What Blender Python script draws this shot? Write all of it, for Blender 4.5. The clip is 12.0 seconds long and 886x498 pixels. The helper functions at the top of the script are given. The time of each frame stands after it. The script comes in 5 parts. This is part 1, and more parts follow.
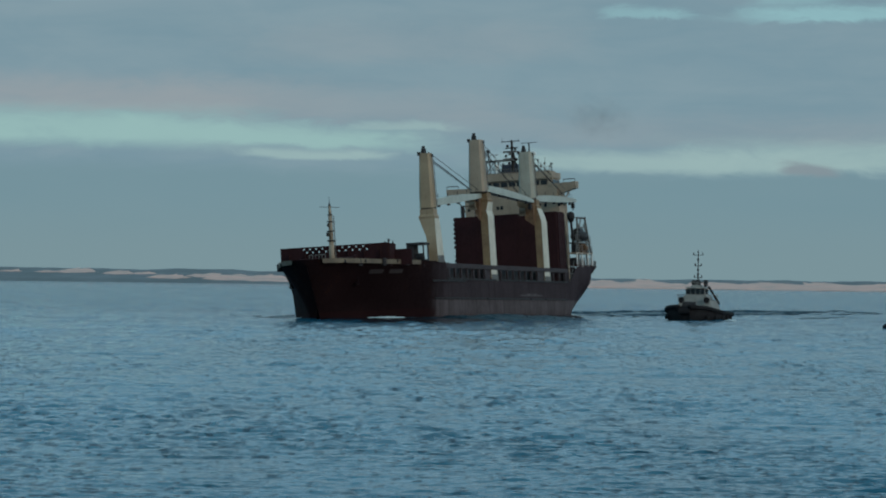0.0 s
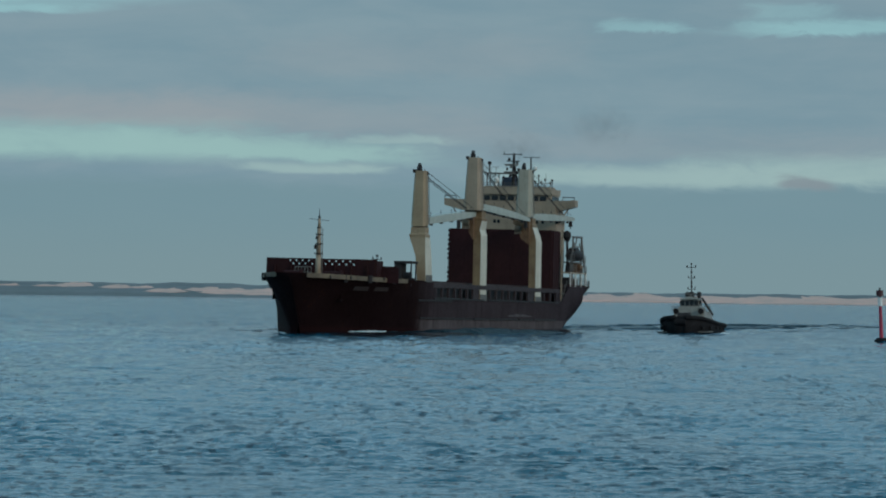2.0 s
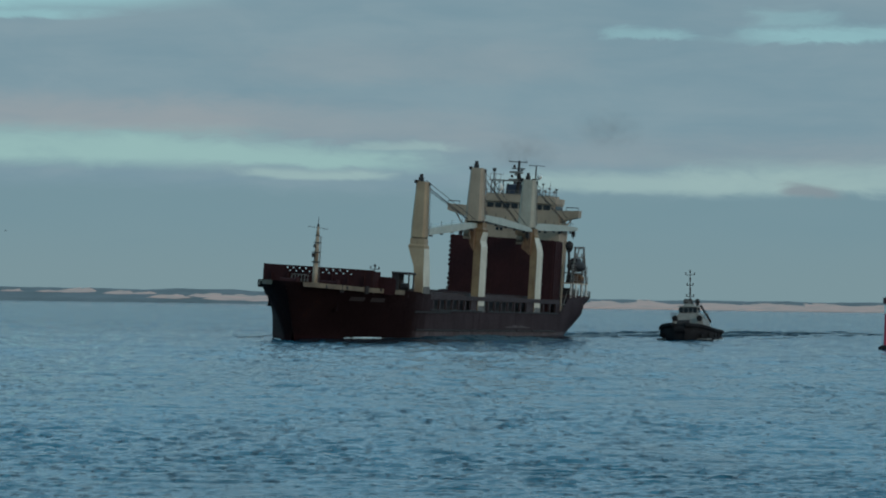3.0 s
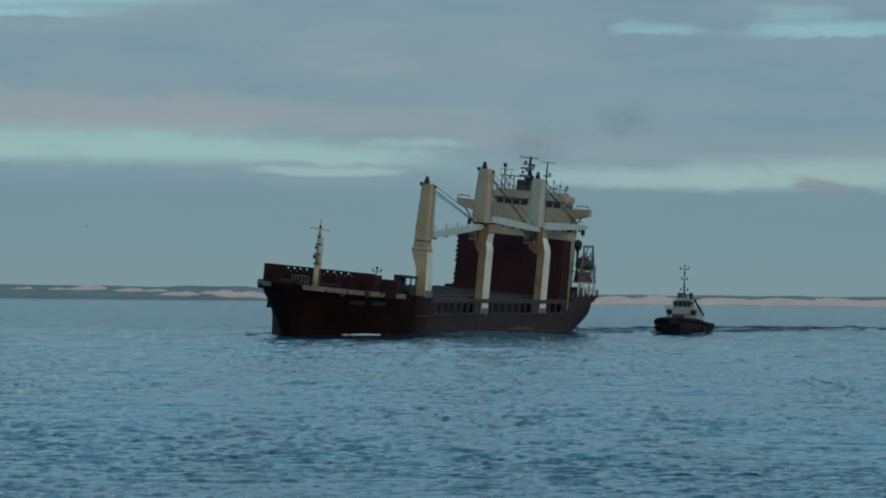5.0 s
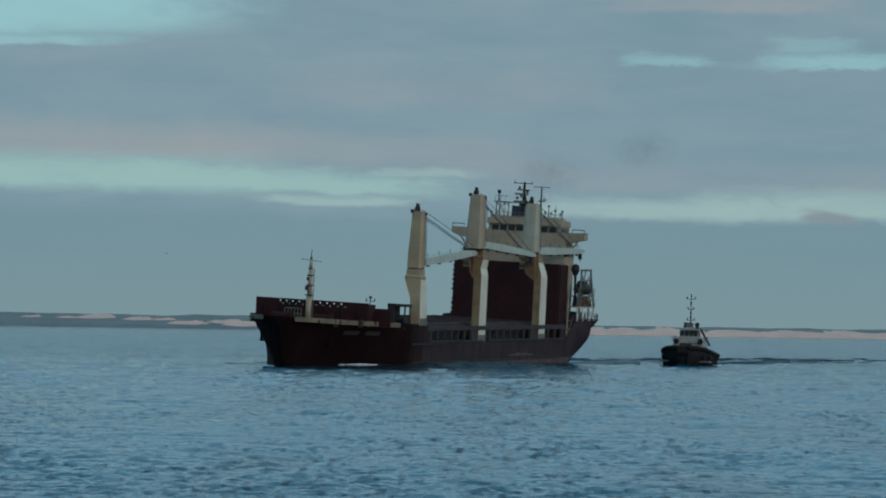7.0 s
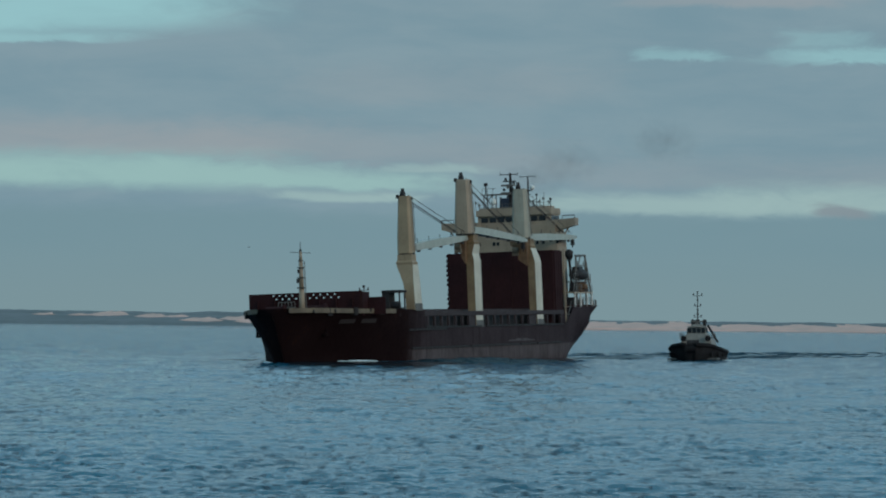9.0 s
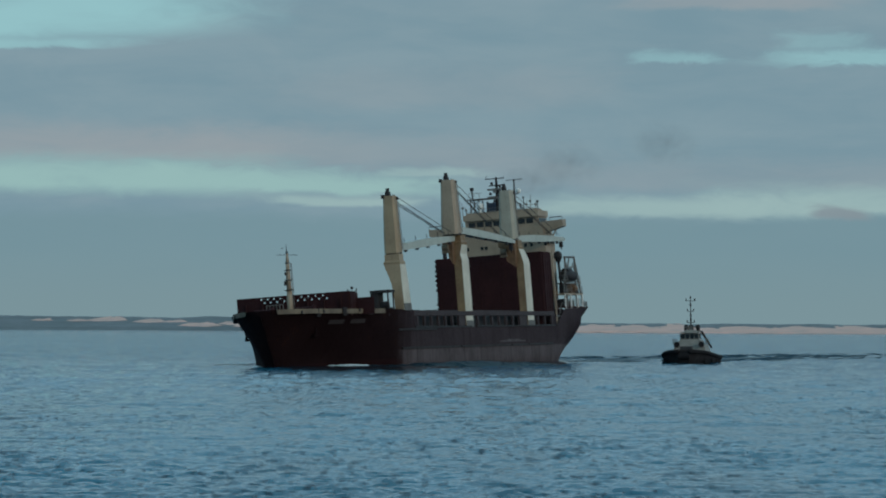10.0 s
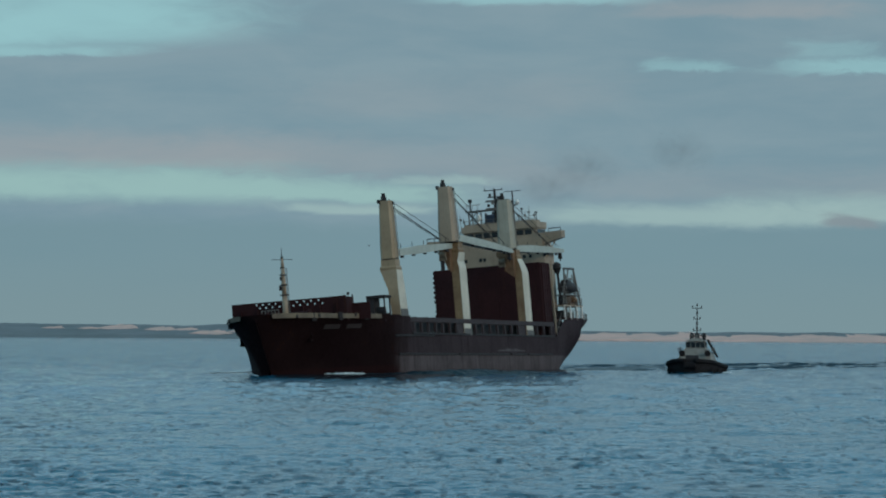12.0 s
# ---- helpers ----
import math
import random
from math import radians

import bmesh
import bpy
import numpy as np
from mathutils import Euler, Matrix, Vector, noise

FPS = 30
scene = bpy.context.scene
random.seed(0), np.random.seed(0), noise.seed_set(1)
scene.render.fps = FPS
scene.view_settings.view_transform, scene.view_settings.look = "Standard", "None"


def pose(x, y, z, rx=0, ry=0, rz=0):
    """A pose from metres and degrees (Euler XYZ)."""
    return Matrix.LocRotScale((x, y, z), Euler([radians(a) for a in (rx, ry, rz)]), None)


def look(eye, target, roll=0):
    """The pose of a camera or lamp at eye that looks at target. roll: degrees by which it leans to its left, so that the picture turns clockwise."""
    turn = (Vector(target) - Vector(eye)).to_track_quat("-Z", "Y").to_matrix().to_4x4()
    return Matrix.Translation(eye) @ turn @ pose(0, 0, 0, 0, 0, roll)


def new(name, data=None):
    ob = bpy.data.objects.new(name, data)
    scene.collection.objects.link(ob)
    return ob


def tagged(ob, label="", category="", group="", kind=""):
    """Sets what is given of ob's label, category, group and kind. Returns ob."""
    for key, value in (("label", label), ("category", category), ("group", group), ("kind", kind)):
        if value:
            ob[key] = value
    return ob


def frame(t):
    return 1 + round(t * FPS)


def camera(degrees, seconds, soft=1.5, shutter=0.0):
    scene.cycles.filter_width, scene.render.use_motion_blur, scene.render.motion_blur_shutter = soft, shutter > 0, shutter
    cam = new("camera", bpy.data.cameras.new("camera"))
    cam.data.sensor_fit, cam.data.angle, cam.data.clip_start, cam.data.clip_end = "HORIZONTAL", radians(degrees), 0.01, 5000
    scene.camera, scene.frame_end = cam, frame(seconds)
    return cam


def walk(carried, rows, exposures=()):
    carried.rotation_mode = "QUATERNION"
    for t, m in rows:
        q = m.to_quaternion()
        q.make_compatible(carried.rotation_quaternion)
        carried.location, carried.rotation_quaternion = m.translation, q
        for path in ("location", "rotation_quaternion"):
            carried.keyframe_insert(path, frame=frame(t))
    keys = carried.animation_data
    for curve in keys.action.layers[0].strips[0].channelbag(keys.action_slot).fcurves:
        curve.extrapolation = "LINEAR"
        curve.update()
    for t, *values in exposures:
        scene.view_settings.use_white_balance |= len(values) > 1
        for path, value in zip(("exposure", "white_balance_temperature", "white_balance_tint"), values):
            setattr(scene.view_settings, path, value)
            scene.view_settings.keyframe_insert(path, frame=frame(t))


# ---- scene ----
CAMERA_ROWS = [  # seconds, yaw, pitch, roll
    (0, -0.008, 0.512, 0.706),
    (0.5, -0.084, 0.560, 0.764),
    (1, -0.033, 0.770, 0.724),
    (1.5, 0.009, 0.765, 0.676),
    (2, -0.041, 0.728, 0.691),
    (2.5, 0.073, 0.748, 0.624),
    (3, 0.009, 0.830, 0.803),
    (5, 0.172, 0.767, 0.546),
    (5.5, 0.220, 0.936, 0.625),
    (6, 0.297, 1.084, 0.803),
    (6.5, 0.306, 1.187, 0.832),
    (7, 0.315, 1.238, 0.880),
    (9, 0.509, 1.169, 0.619),
    (9.5, 0.506, 1.188, 0.325),
    (10, 0.478, 1.227, 0.299),
    (10.5, 0.509, 1.282, 0.301),
    (11, 0.548, 1.330, 0.402),
    (11.5, 0.584, 1.357, 0.414),
    (12, 0.655, 1.352, 0.352),
]
EYE_HEIGHT = 4.9


def camera_pose(yaw, pitch, roll):
    return pose(0, 0, EYE_HEIGHT, 90 + pitch, 0, yaw) @ pose(0, 0, 0, 0, 0, roll)


cam = camera(13.755, 12.0, soft=2.0)
walk(cam, [(t, camera_pose(a, b, c)) for t, a, b, c in CAMERA_ROWS])

# ---- world and sun ----
scene.view_settings.exposure = 0.0


def nodes_of(tree):
    tree.nodes.clear()
    return tree.nodes, tree.links


def math_node(tree, op, a, b=None, c=None, clamp=False):
    n = tree.nodes.new("ShaderNodeMath")
    n.operation, n.use_clamp = op, clamp
    for i, v in enumerate((a, b, c)):
        if v is None:
            continue
        if isinstance(v, (int, float)):
            n.inputs[i].default_value = v
        else:
            tree.links.new(v, n.inputs[i])
    return n.outputs[0]


def smooth(tree, v, lo, hi, out_lo=0.0, out_hi=1.0):
    n = tree.nodes.new("ShaderNodeMapRange")
    n.interpolation_type = "SMOOTHSTEP"
    tree.links.new(v, n.inputs[0])
    for i, x in enumerate((lo, hi, out_lo, out_hi)):
        n.inputs[i + 1].default_value = x
    return n.outputs[0]


def mix_colour(tree, fac, a, b, blend="MIX"):
    n = tree.nodes.new("ShaderNodeMix")
    n.data_type, n.blend_type = "RGBA", blend
    for sock, v in ((n.inputs[0], fac), (n.inputs[6], a), (n.inputs[7], b)):
        if isinstance(v, (int, float)):
            sock.default_value = v
        elif isinstance(v, tuple):
            sock.default_value = (*v, 1.0)
        else:
            tree.links.new(v, sock)
    return n.outputs[2]


def noise_tex(tree, vector, scale, detail=4.0, rough=0.55, warp=0.0):
    n = tree.nodes.new("ShaderNodeTexNoise")
    n.inputs["Scale"].default_value, n.inputs["Detail"].default_value = scale, detail
    n.inputs["Roughness"].default_value, n.inputs["Distortion"].default_value = rough, warp
    if vector is not None:
        tree.links.new(vector, n.inputs["Vector"])
    return n.outputs["Fac"]


SUN_DIRECTION = Vector((0.66, -0.60, 0.30)).normalized()


def build_sky():
    world = bpy.data.worlds.new("sky")
    scene.world = world
    world.use_nodes = True
    tree = world.node_tree
    nodes, links = nodes_of(tree)
    out, back = nodes.new("ShaderNodeOutputWorld"), nodes.new("ShaderNodeBackground")
    links.new(back.outputs[0], out.inputs[0])
    sky = nodes.new("ShaderNodeTexSky")
    sky.sky_type, sky.sun_disc = "NISHITA", False
    sky.sun_elevation = math.asin(SUN_DIRECTION.z)
    sky.sun_rotation = math.atan2(SUN_DIRECTION.x, SUN_DIRECTION.y)
    co = nodes.new("ShaderNodeTexCoord").outputs["Generated"]
    sep = nodes.new("ShaderNodeSeparateXYZ")
    links.new(co, sep.inputs[0])
    x, y, z = sep.outputs
    az = math_node(tree, "MULTIPLY", math_node(tree, "ARCTAN2", x, y), 57.2958)
    el = math_node(tree, "MULTIPLY", math_node(tree, "ARCSINE", z), 57.2958)
    comb = nodes.new("ShaderNodeCombineXYZ")
    links.new(math_node(tree, "MULTIPLY", az, 0.16), comb.inputs[0])
    links.new(el, comb.inputs[1])
    p = comb.outputs[0]
    big, fine = noise_tex(tree, p, 0.9, 5.0, 0.55, 0.4), noise_tex(tree, p, 3.2, 6.0, 0.6, 0.3)
    # rounder billows, less drawn out than the layers
    comb_round = nodes.new("ShaderNodeCombineXYZ")
    links.new(math_node(tree, "MULTIPLY", az, 0.34), comb_round.inputs[0])
    links.new(el, comb_round.inputs[1])
    billow = noise_tex(tree, comb_round.outputs[0], 1.5, 6.0, 0.58, 0.6)
    wisp = noise_tex(tree, comb_round.outputs[0], 3.4, 7.0, 0.62, 0.9)

    def off(v):
        return math_node(tree, "SUBTRACT", v, 0.5)

    # height with ragged edges
    ragged = math_node(tree, "ADD", el, math_node(tree, "MULTIPLY_ADD", off(big), 0.30, math_node(tree, "MULTIPLY", off(wisp), 0.34)))

    def streak(az_mid, az_half, el_mid, low, high, slope=0.0, rag=1.0):
        """Gap in the cloud: firm lower edge, soft upper edge, torn ends."""
        centre = math_node(tree, "MULTIPLY_ADD", math_node(tree, "SUBTRACT", az, az_mid), slope, el_mid)
        body = math_node(tree, "ADD", el, math_node(tree, "MULTIPLY", math_node(tree, "SUBTRACT", ragged, el), rag))
        d = math_node(tree, "SUBTRACT", body, centre)
        e = math_node(tree, "ABSOLUTE", math_node(tree, "SUBTRACT", az, az_mid))
        e = math_node(tree, "MULTIPLY_ADD", off(wisp), min(az_half * 1.1, 2.0), e)
        m = math_node(tree, "MULTIPLY", smooth(tree, d, -low, -low * 0.35), smooth(tree, d, high, 0.0))
        m = math_node(tree, "MULTIPLY", m, smooth(tree, e, az_half, az_half * 0.35))
        return math_node(tree, "MULTIPLY", m, smooth(tree, billow, 0.2, 0.55, 0.7, 1.0))

    # bluish stratus with slow changes of tone, over the clear sky
    mix = math_node(tree, "MULTIPLY_ADD", billow, 0.34, math_node(tree, "MULTIPLY_ADD", fine, 0.12, math_node(tree, "MULTIPLY", big, 0.54)))
    tone = smooth(tree, mix, 0.34, 0.66)
    col = mix_colour(tree, tone, (0.180, 0.292, 0.352), (0.228, 0.330, 0.380))
    low = smooth(tree, ragged, 1.95, 1.55)
    col = mix_colour(tree, math_node(tree, "MULTIPLY", low, 0.85), col, (0.172, 0.283, 0.326))
    col = mix_colour(tree, math_node(tree, "MULTIPLY", smooth(tree, el, 1.5, 0.2), 0.8), col, (0.196, 0.293, 0.322))
    for args, amount, tint in STREAKS:
        col = mix_colour(tree, math_node(tree, "MULTIPLY", streak(*args), amount, clamp=True), col, tint)
    # above the cloud bank the sky opens to a brighter blue
    high = smooth(tree, ragged, 5.3, 13.0)
    blue = mix_colour(tree, 1.0, sky.outputs[0], (0.09, 0.115, 0.125), "MULTIPLY")
    upper = mix_colour(tree, smooth(tree, big, 0.35, 0.7), HIGH_SKY, HIGH_CLOUD)
    upper = mix_colour(tree, 0.25, upper, blue)
    upper = mix_colour(tree, smooth(tree, el, 28.0, 65.0), upper, ZENITH)
    col = mix_colour(tree, high, col, upper)
    links.new(col, back.inputs[0])
    back.inputs[1].default_value = 1.0


HIGH_SKY, HIGH_CLOUD, ZENITH = (0.335, 0.665, 0.84), (0.46, 0.71, 0.84), (0.17, 0.30, 0.39)
CYAN, TEAL, PALE, PINK = (0.290, 0.525, 0.560), (0.300, 0.480, 0.472), (0.320, 0.462, 0.462), (0.300, 0.345, 0.372)
STREAKS = [  # middle and half width in azimuth, height, extent below and above, slope, raggedness
    ((-6.5, 5.5, 2.86, 0.35, 0.50, -0.02), 0.80, PINK),
    ((-1.5, 4.0, 2.75, 0.40, 0.50, -0.03), 0.45, PINK),
    ((4.0, 5.0, 2.35, 0.30, 0.45, 0.0), 0.35, PINK),
    ((-0.5, 3.5, 3.75, 0.45, 0.55, 0.02), 0.30, PINK),
    ((-6.6, 4.6, 2.36, 0.40, 0.46, -0.01, 0.6), 1.0, TEAL),
    ((-3.2, 4.0, 2.28, 0.22, 0.30, -0.035, 0.9), 0.95, TEAL),
    ((-2.0, 1.5, 1.97, 0.10, 0.12, -0.01, 0.45), 0.85, PALE),
    ((-0.6, 1.3, 2.42, 0.08, 0.10, 0.0, 0.5), 0.65, PALE),
    ((2.9, 2.9, 1.90, 0.22, 0.24, -0.01, 0.6), 0.85, PALE),
    ((6.3, 3.6, 1.98, 0.34, 0.42, 0.01, 0.8), 0.95, PALE),
    ((5.65, 0.60, 1.80, 0.16, 0.16, -0.08, 0.5), 0.9, (0.228, 0.285, 0.318)),
    ((6.5, 2.7, 4.20, 0.15, 0.20, 0.0, 1.0), 0.75, CYAN),
    ((5.4, 0.9, 4.45, 0.16, 0.26, 0.0, 1.3), 0.40, CYAN),
    ((3.15, 0.95, 4.19, 0.11, 0.18, 0.0, 1.1), 0.60, CYAN),
    ((-7.8, 5.4, 4.74, 0.52, 2.0, 0.06, 0.6), 1.0, CYAN),
    ((-6.9, 2.0, 4.38, 0.09, 0.10, 0.02, 0.5), 0.75, CYAN),
    ((0.8, 2.4, 5.28, 0.14, 0.3, 0.0, 0.6), 0.75, CYAN),
    ((4.0, 2.4, 5.08, 0.16, 0.3, 0.0, 0.6), 0.75, PINK),
]
build_sky()
lamp = bpy.data.lights.new("sun", "SUN")
lamp.energy, lamp.angle, lamp.color = 0.75, radians(12), (1.0, 0.86, 0.72)
sun = new("sun", lamp)
sun.matrix_world = look(SUN_DIRECTION * 100, (0, 0, 0))


# ---- materials ----
def material(name, colour, rough=0.6, metal=0.0, second=None, scale=1.0, fine=12.0, bump=0.1, streaks=0.0, rust=0.0, spec=0.5):
    """Painted or weathered surface: two tones at two scales, run-down streaks, rust and fine relief."""
    m = bpy.data.materials.new(name)
    m.use_nodes = True
    tree = m.node_tree
    nodes, links = tree.nodes, tree.links
    bsdf = nodes["Principled BSDF"]
    co = nodes.new("ShaderNodeTexCoord").outputs["Object"]
    big, small = noise_tex(tree, co, scale, 5.0, 0.6), noise_tex(tree, co, fine, 4.0, 0.6)
    second = second or tuple(c * 0.7 for c in colour)
    col = mix_colour(tree, smooth(tree, big, 0.35, 0.68), colour, second)
    col = mix_colour(tree, math_node(tree, "MULTIPLY", smooth(tree, small, 0.45, 0.75), 0.25), col, tuple(c * 0.55 for c in colour))
    if streaks or rust:
        mp = nodes.new("ShaderNodeMapping")
        mp.inputs["Scale"].default_value = (2.2, 2.2, 0.12)
        links.new(co, mp.inputs[0])
        run = noise_tex(tree, mp.outputs[0], 1.3, 5.0, 0.65)
        if streaks:
            col = mix_colour(tree, math_node(tree, "MULTIPLY", smooth(tree, run, 0.5, 0.72), streaks), col, tuple(c * 0.45 for c in colour))
        if rust:
            spot = math_node(tree, "MULTIPLY", smooth(tree, run, 0.54, 0.70), smooth(tree, big, 0.48, 0.62))
            col = mix_colour(tree, math_node(tree, "MULTIPLY", spot, rust), col, (0.16, 0.055, 0.02))
    links.new(col, bsdf.inputs["Base Color"])
    links.new(smooth(tree, small, 0.2, 0.8, max(rough - 0.12, 0.02), min(rough + 0.12, 1.0)), bsdf.inputs["Roughness"])
    bsdf.inputs["Metallic"].default_value = metal
    bsdf.inputs["Specular IOR Level"].default_value = spec
    if bump:
        b = nodes.new("ShaderNodeBump")
        b.inputs["Strength"].default_value, b.inputs["Distance"].default_value = bump, 0.05
        links.new(small, b.inputs["Height"])
        links.new(b.outputs[0], bsdf.inputs["Normal"])
    return m


def hull_paint():
    """Maroon topsides, a worn paler belt below the rubbing strake, scrapes and rust runs."""
    m = material("hull_paint", (0.0105, 0.0052, 0.0056), 0.62, second=(0.0155, 0.0082, 0.0086), scale=0.12, fine=2.5, bump=0.0, streaks=0.5, rust=0.15, spec=0.02)
    tree = m.node_tree
    bsdf = tree.nodes["Principled BSDF"]
    was = bsdf.inputs["Base Color"].links[0].from_socket
    co = tree.nodes.new("ShaderNodeTexCoord").outputs["Object"]
    sep = tree.nodes.new("ShaderNodeSeparateXYZ")
    tree.links.new(co, sep.inputs[0])
    wob = noise_tex(tree, co, 0.5, 4.0)
    line = math_node(tree, "MULTIPLY_ADD", wob, 0.16, sep.outputs[2])
    belt = smooth(tree, line, 1.68, 1.60)
    # belt darkens forward too, the same break of light put into the paint
    aft = smooth(tree, math_node(tree, "MULTIPLY_ADD", wob, 3.0, sep.outputs[1]), -10.5, -14.5)
    # lighter topsides abaft the bow, painted in for light; runs from the scuppers
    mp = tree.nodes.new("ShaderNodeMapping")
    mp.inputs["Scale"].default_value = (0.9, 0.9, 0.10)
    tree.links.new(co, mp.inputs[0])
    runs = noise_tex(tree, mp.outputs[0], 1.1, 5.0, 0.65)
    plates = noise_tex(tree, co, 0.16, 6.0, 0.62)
    side_light = math_node(tree, "MULTIPLY", smooth(tree, math_node(tree, "MULTIPLY_ADD", wob, 5.0, sep.outputs[1]), -9.0, -15.5), smooth(tree, plates, 0.25, 0.65, 0.55, 1.0))
    was = mix_colour(tree, math_node(tree, "MULTIPLY", side_light, 0.85), was, (0.056, 0.042, 0.047))
    was = mix_colour(tree, math_node(tree, "MULTIPLY", smooth(tree, runs, 0.52, 0.70), 0.55), was, (0.012, 0.006, 0.006))
    worn = math_node(tree, "MULTIPLY", smooth(tree, noise_tex(tree, co, 0.35, 6.0, 0.65), 0.28, 0.62, 0.35, 1.0), smooth(tree, runs, 0.70, 0.40, 0.45, 1.0))
    fac = math_node(tree, "MULTIPLY", math_node(tree, "MULTIPLY", belt, worn), aft)
    was = mix_colour(tree, fac, was, (0.102, 0.086, 0.090))
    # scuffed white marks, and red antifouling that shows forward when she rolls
    scuff = math_node(tree, "MULTIPLY", smooth(tree, noise_tex(tree, mp.outputs[0], 2.6, 5.0, 0.7), 0.62, 0.74), math_node(tree, "MULTIPLY", side_light, smooth(tree, plates, 0.5, 0.66)))
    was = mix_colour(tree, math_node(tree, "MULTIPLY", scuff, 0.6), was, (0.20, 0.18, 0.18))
    boot = math_node(tree, "MULTIPLY", smooth(tree, line, 0.62, 0.36), smooth(tree, sep.outputs[1], -18.0, -12.0))
    was = mix_colour(tree, math_node(tree, "MULTIPLY", boot, 0.22), was, (0.030, 0.0075, 0.0075))
    tree.links.new(was, bsdf.inputs["Base Color"])
    return m


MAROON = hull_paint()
BROWN = material("hatch_brown", (0.034, 0.011, 0.012), 0.8, second=(0.024, 0.008, 0.009), scale=0.3, fine=3.0, streaks=0.5, rust=0.2, spec=0.15)
BROWN_SIDE = material("coaming_brown", (0.050, 0.034, 0.035), 0.6, scale=0.3, fine=3.0, streaks=0.4, rust=0.4, spec=0.15)
CREAM = material("cream_paint", (0.345, 0.250, 0.150), 0.55, second=(0.28, 0.20, 0.12), scale=0.35, fine=4.0, bump=0.05, streaks=0.35, rust=0.35)
PALE_CREAM = material("pale_cream", (0.335, 0.258, 0.182), 0.55, second=(0.27, 0.205, 0.143), scale=0.3, fine=4.0, bump=0.05, streaks=0.3, rust=0.25)
TOWER_PAINT = material("tower_paint", (0.36, 0.335, 0.265), 0.6, second=(0.30, 0.275, 0.215), scale=0.35, fine=4.0, bump=0.05, streaks=0.3, rust=0.25)
JIB_PAINT = material("jib_paint", (0.42, 0.445, 0.39), 0.45, second=(0.35, 0.375, 0.325), scale=0.4, fine=4.0, bump=0.05, streaks=0.3, rust=0.25)
# rusty tan, darkened for the shade on the pedestals' forward faces
PEDESTAL_SHADE = material("pedestal_shade", (0.24, 0.155, 0.075), 0.65, second=(0.17, 0.10, 0.05), scale=0.5, fine=4.0, bump=0.05, streaks=0.45, rust=0.6)
SCRAPED = material("scraped_steel", (0.088, 0.076, 0.079), 0.7, second=(0.055, 0.043, 0.045), scale=0.5, fine=3.0, streaks=0.4, rust=0.3, spec=0.2)
BAND = material("weathered_band", (0.17, 0.135, 0.09), 0.75, second=(0.095, 0.075, 0.055), scale=0.5, fine=5.0, streaks=0.6, rust=0.5)
FADED = material("faded_paint", (0.028, 0.018, 0.016), 0.8, scale=2.0, fine=9.0)
RUSTY = material("rusty_steel", (0.18, 0.098, 0.048), 0.75, second=(0.11, 0.057, 0.028), scale=0.8, fine=6.0, streaks=0.3)
DARK = material("dark_steel", (0.036, 0.033, 0.034), 0.65, scale=0.8, fine=8.0, spec=0.15)
GLASS_DARK = material("bridge_glass", (0.012, 0.016, 0.02), 0.15, scale=0.5, fine=5.0, bump=0.0, spec=0.35)
GREY = material("grey_steel", (0.15, 0.145, 0.135), 0.6, scale=0.6, fine=6.0, streaks=0.3, rust=0.3, spec=0.25)
DECK = material("deck_paint", (0.06, 0.03, 0.028), 0.8, scale=0.4, fine=4.0, rust=0.2, spec=0.15)
WHITE = material("white_paint", (0.75, 0.76, 0.73), 0.45, second=(0.62, 0.63, 0.59), scale=0.6, fine=6.0, streaks=0.3, rust=0.2)
BLACK_RUBBER = material("black_rubber", (0.015, 0.014, 0.015), 0.85, second=(0.022, 0.021, 0.022), scale=1.5, fine=10.0, bump=0.3, spec=0.08)
# light on the outboard crane faces put into a whiter colour
LIT_FACE = material("lit_face", (0.62, 0.575, 0.47), 0.5, second=(0.53, 0.49, 0.395), scale=0.4, fine=4.0, bump=0.05, streaks=0.3, rust=0.25)
FUNNEL_BLUE = material("funnel_blue", (0.025, 0.04, 0.075), 0.5, scale=0.6, fine=6.0)
TUG_GREEN = material("tug_deckhouse", (0.25, 0.235, 0.205), 0.55, scale=0.7, fine=6.0, streaks=0.3, rust=0.3)
DARK_RED = material("topmark_red", (0.07, 0.014, 0.02), 0.5, scale=0.9, fine=6.0)
RED = material("buoy_red", (0.42, 0.02, 0.06), 0.45, scale=0.9, fine=6.0, streaks=0.3)
FOAM = material("foam", (0.62, 0.70, 0.72), 0.9, second=(0.45, 0.56, 0.6), scale=0.8, fine=5.0, bump=0.6)
SAND = material("dune_sand", (0.76, 0.46, 0.375), 0.95, second=(0.56, 0.385, 0.325), scale=0.035, fine=0.15, bump=0.3)
# scrub made greyer and bluer, aerial haze put into its colour
SCRUB = material("hazy_scrub", (0.125, 0.150, 0.155), 0.95, second=(0.17, 0.19, 0.20), scale=0.015, fine=0.10, bump=0.5)


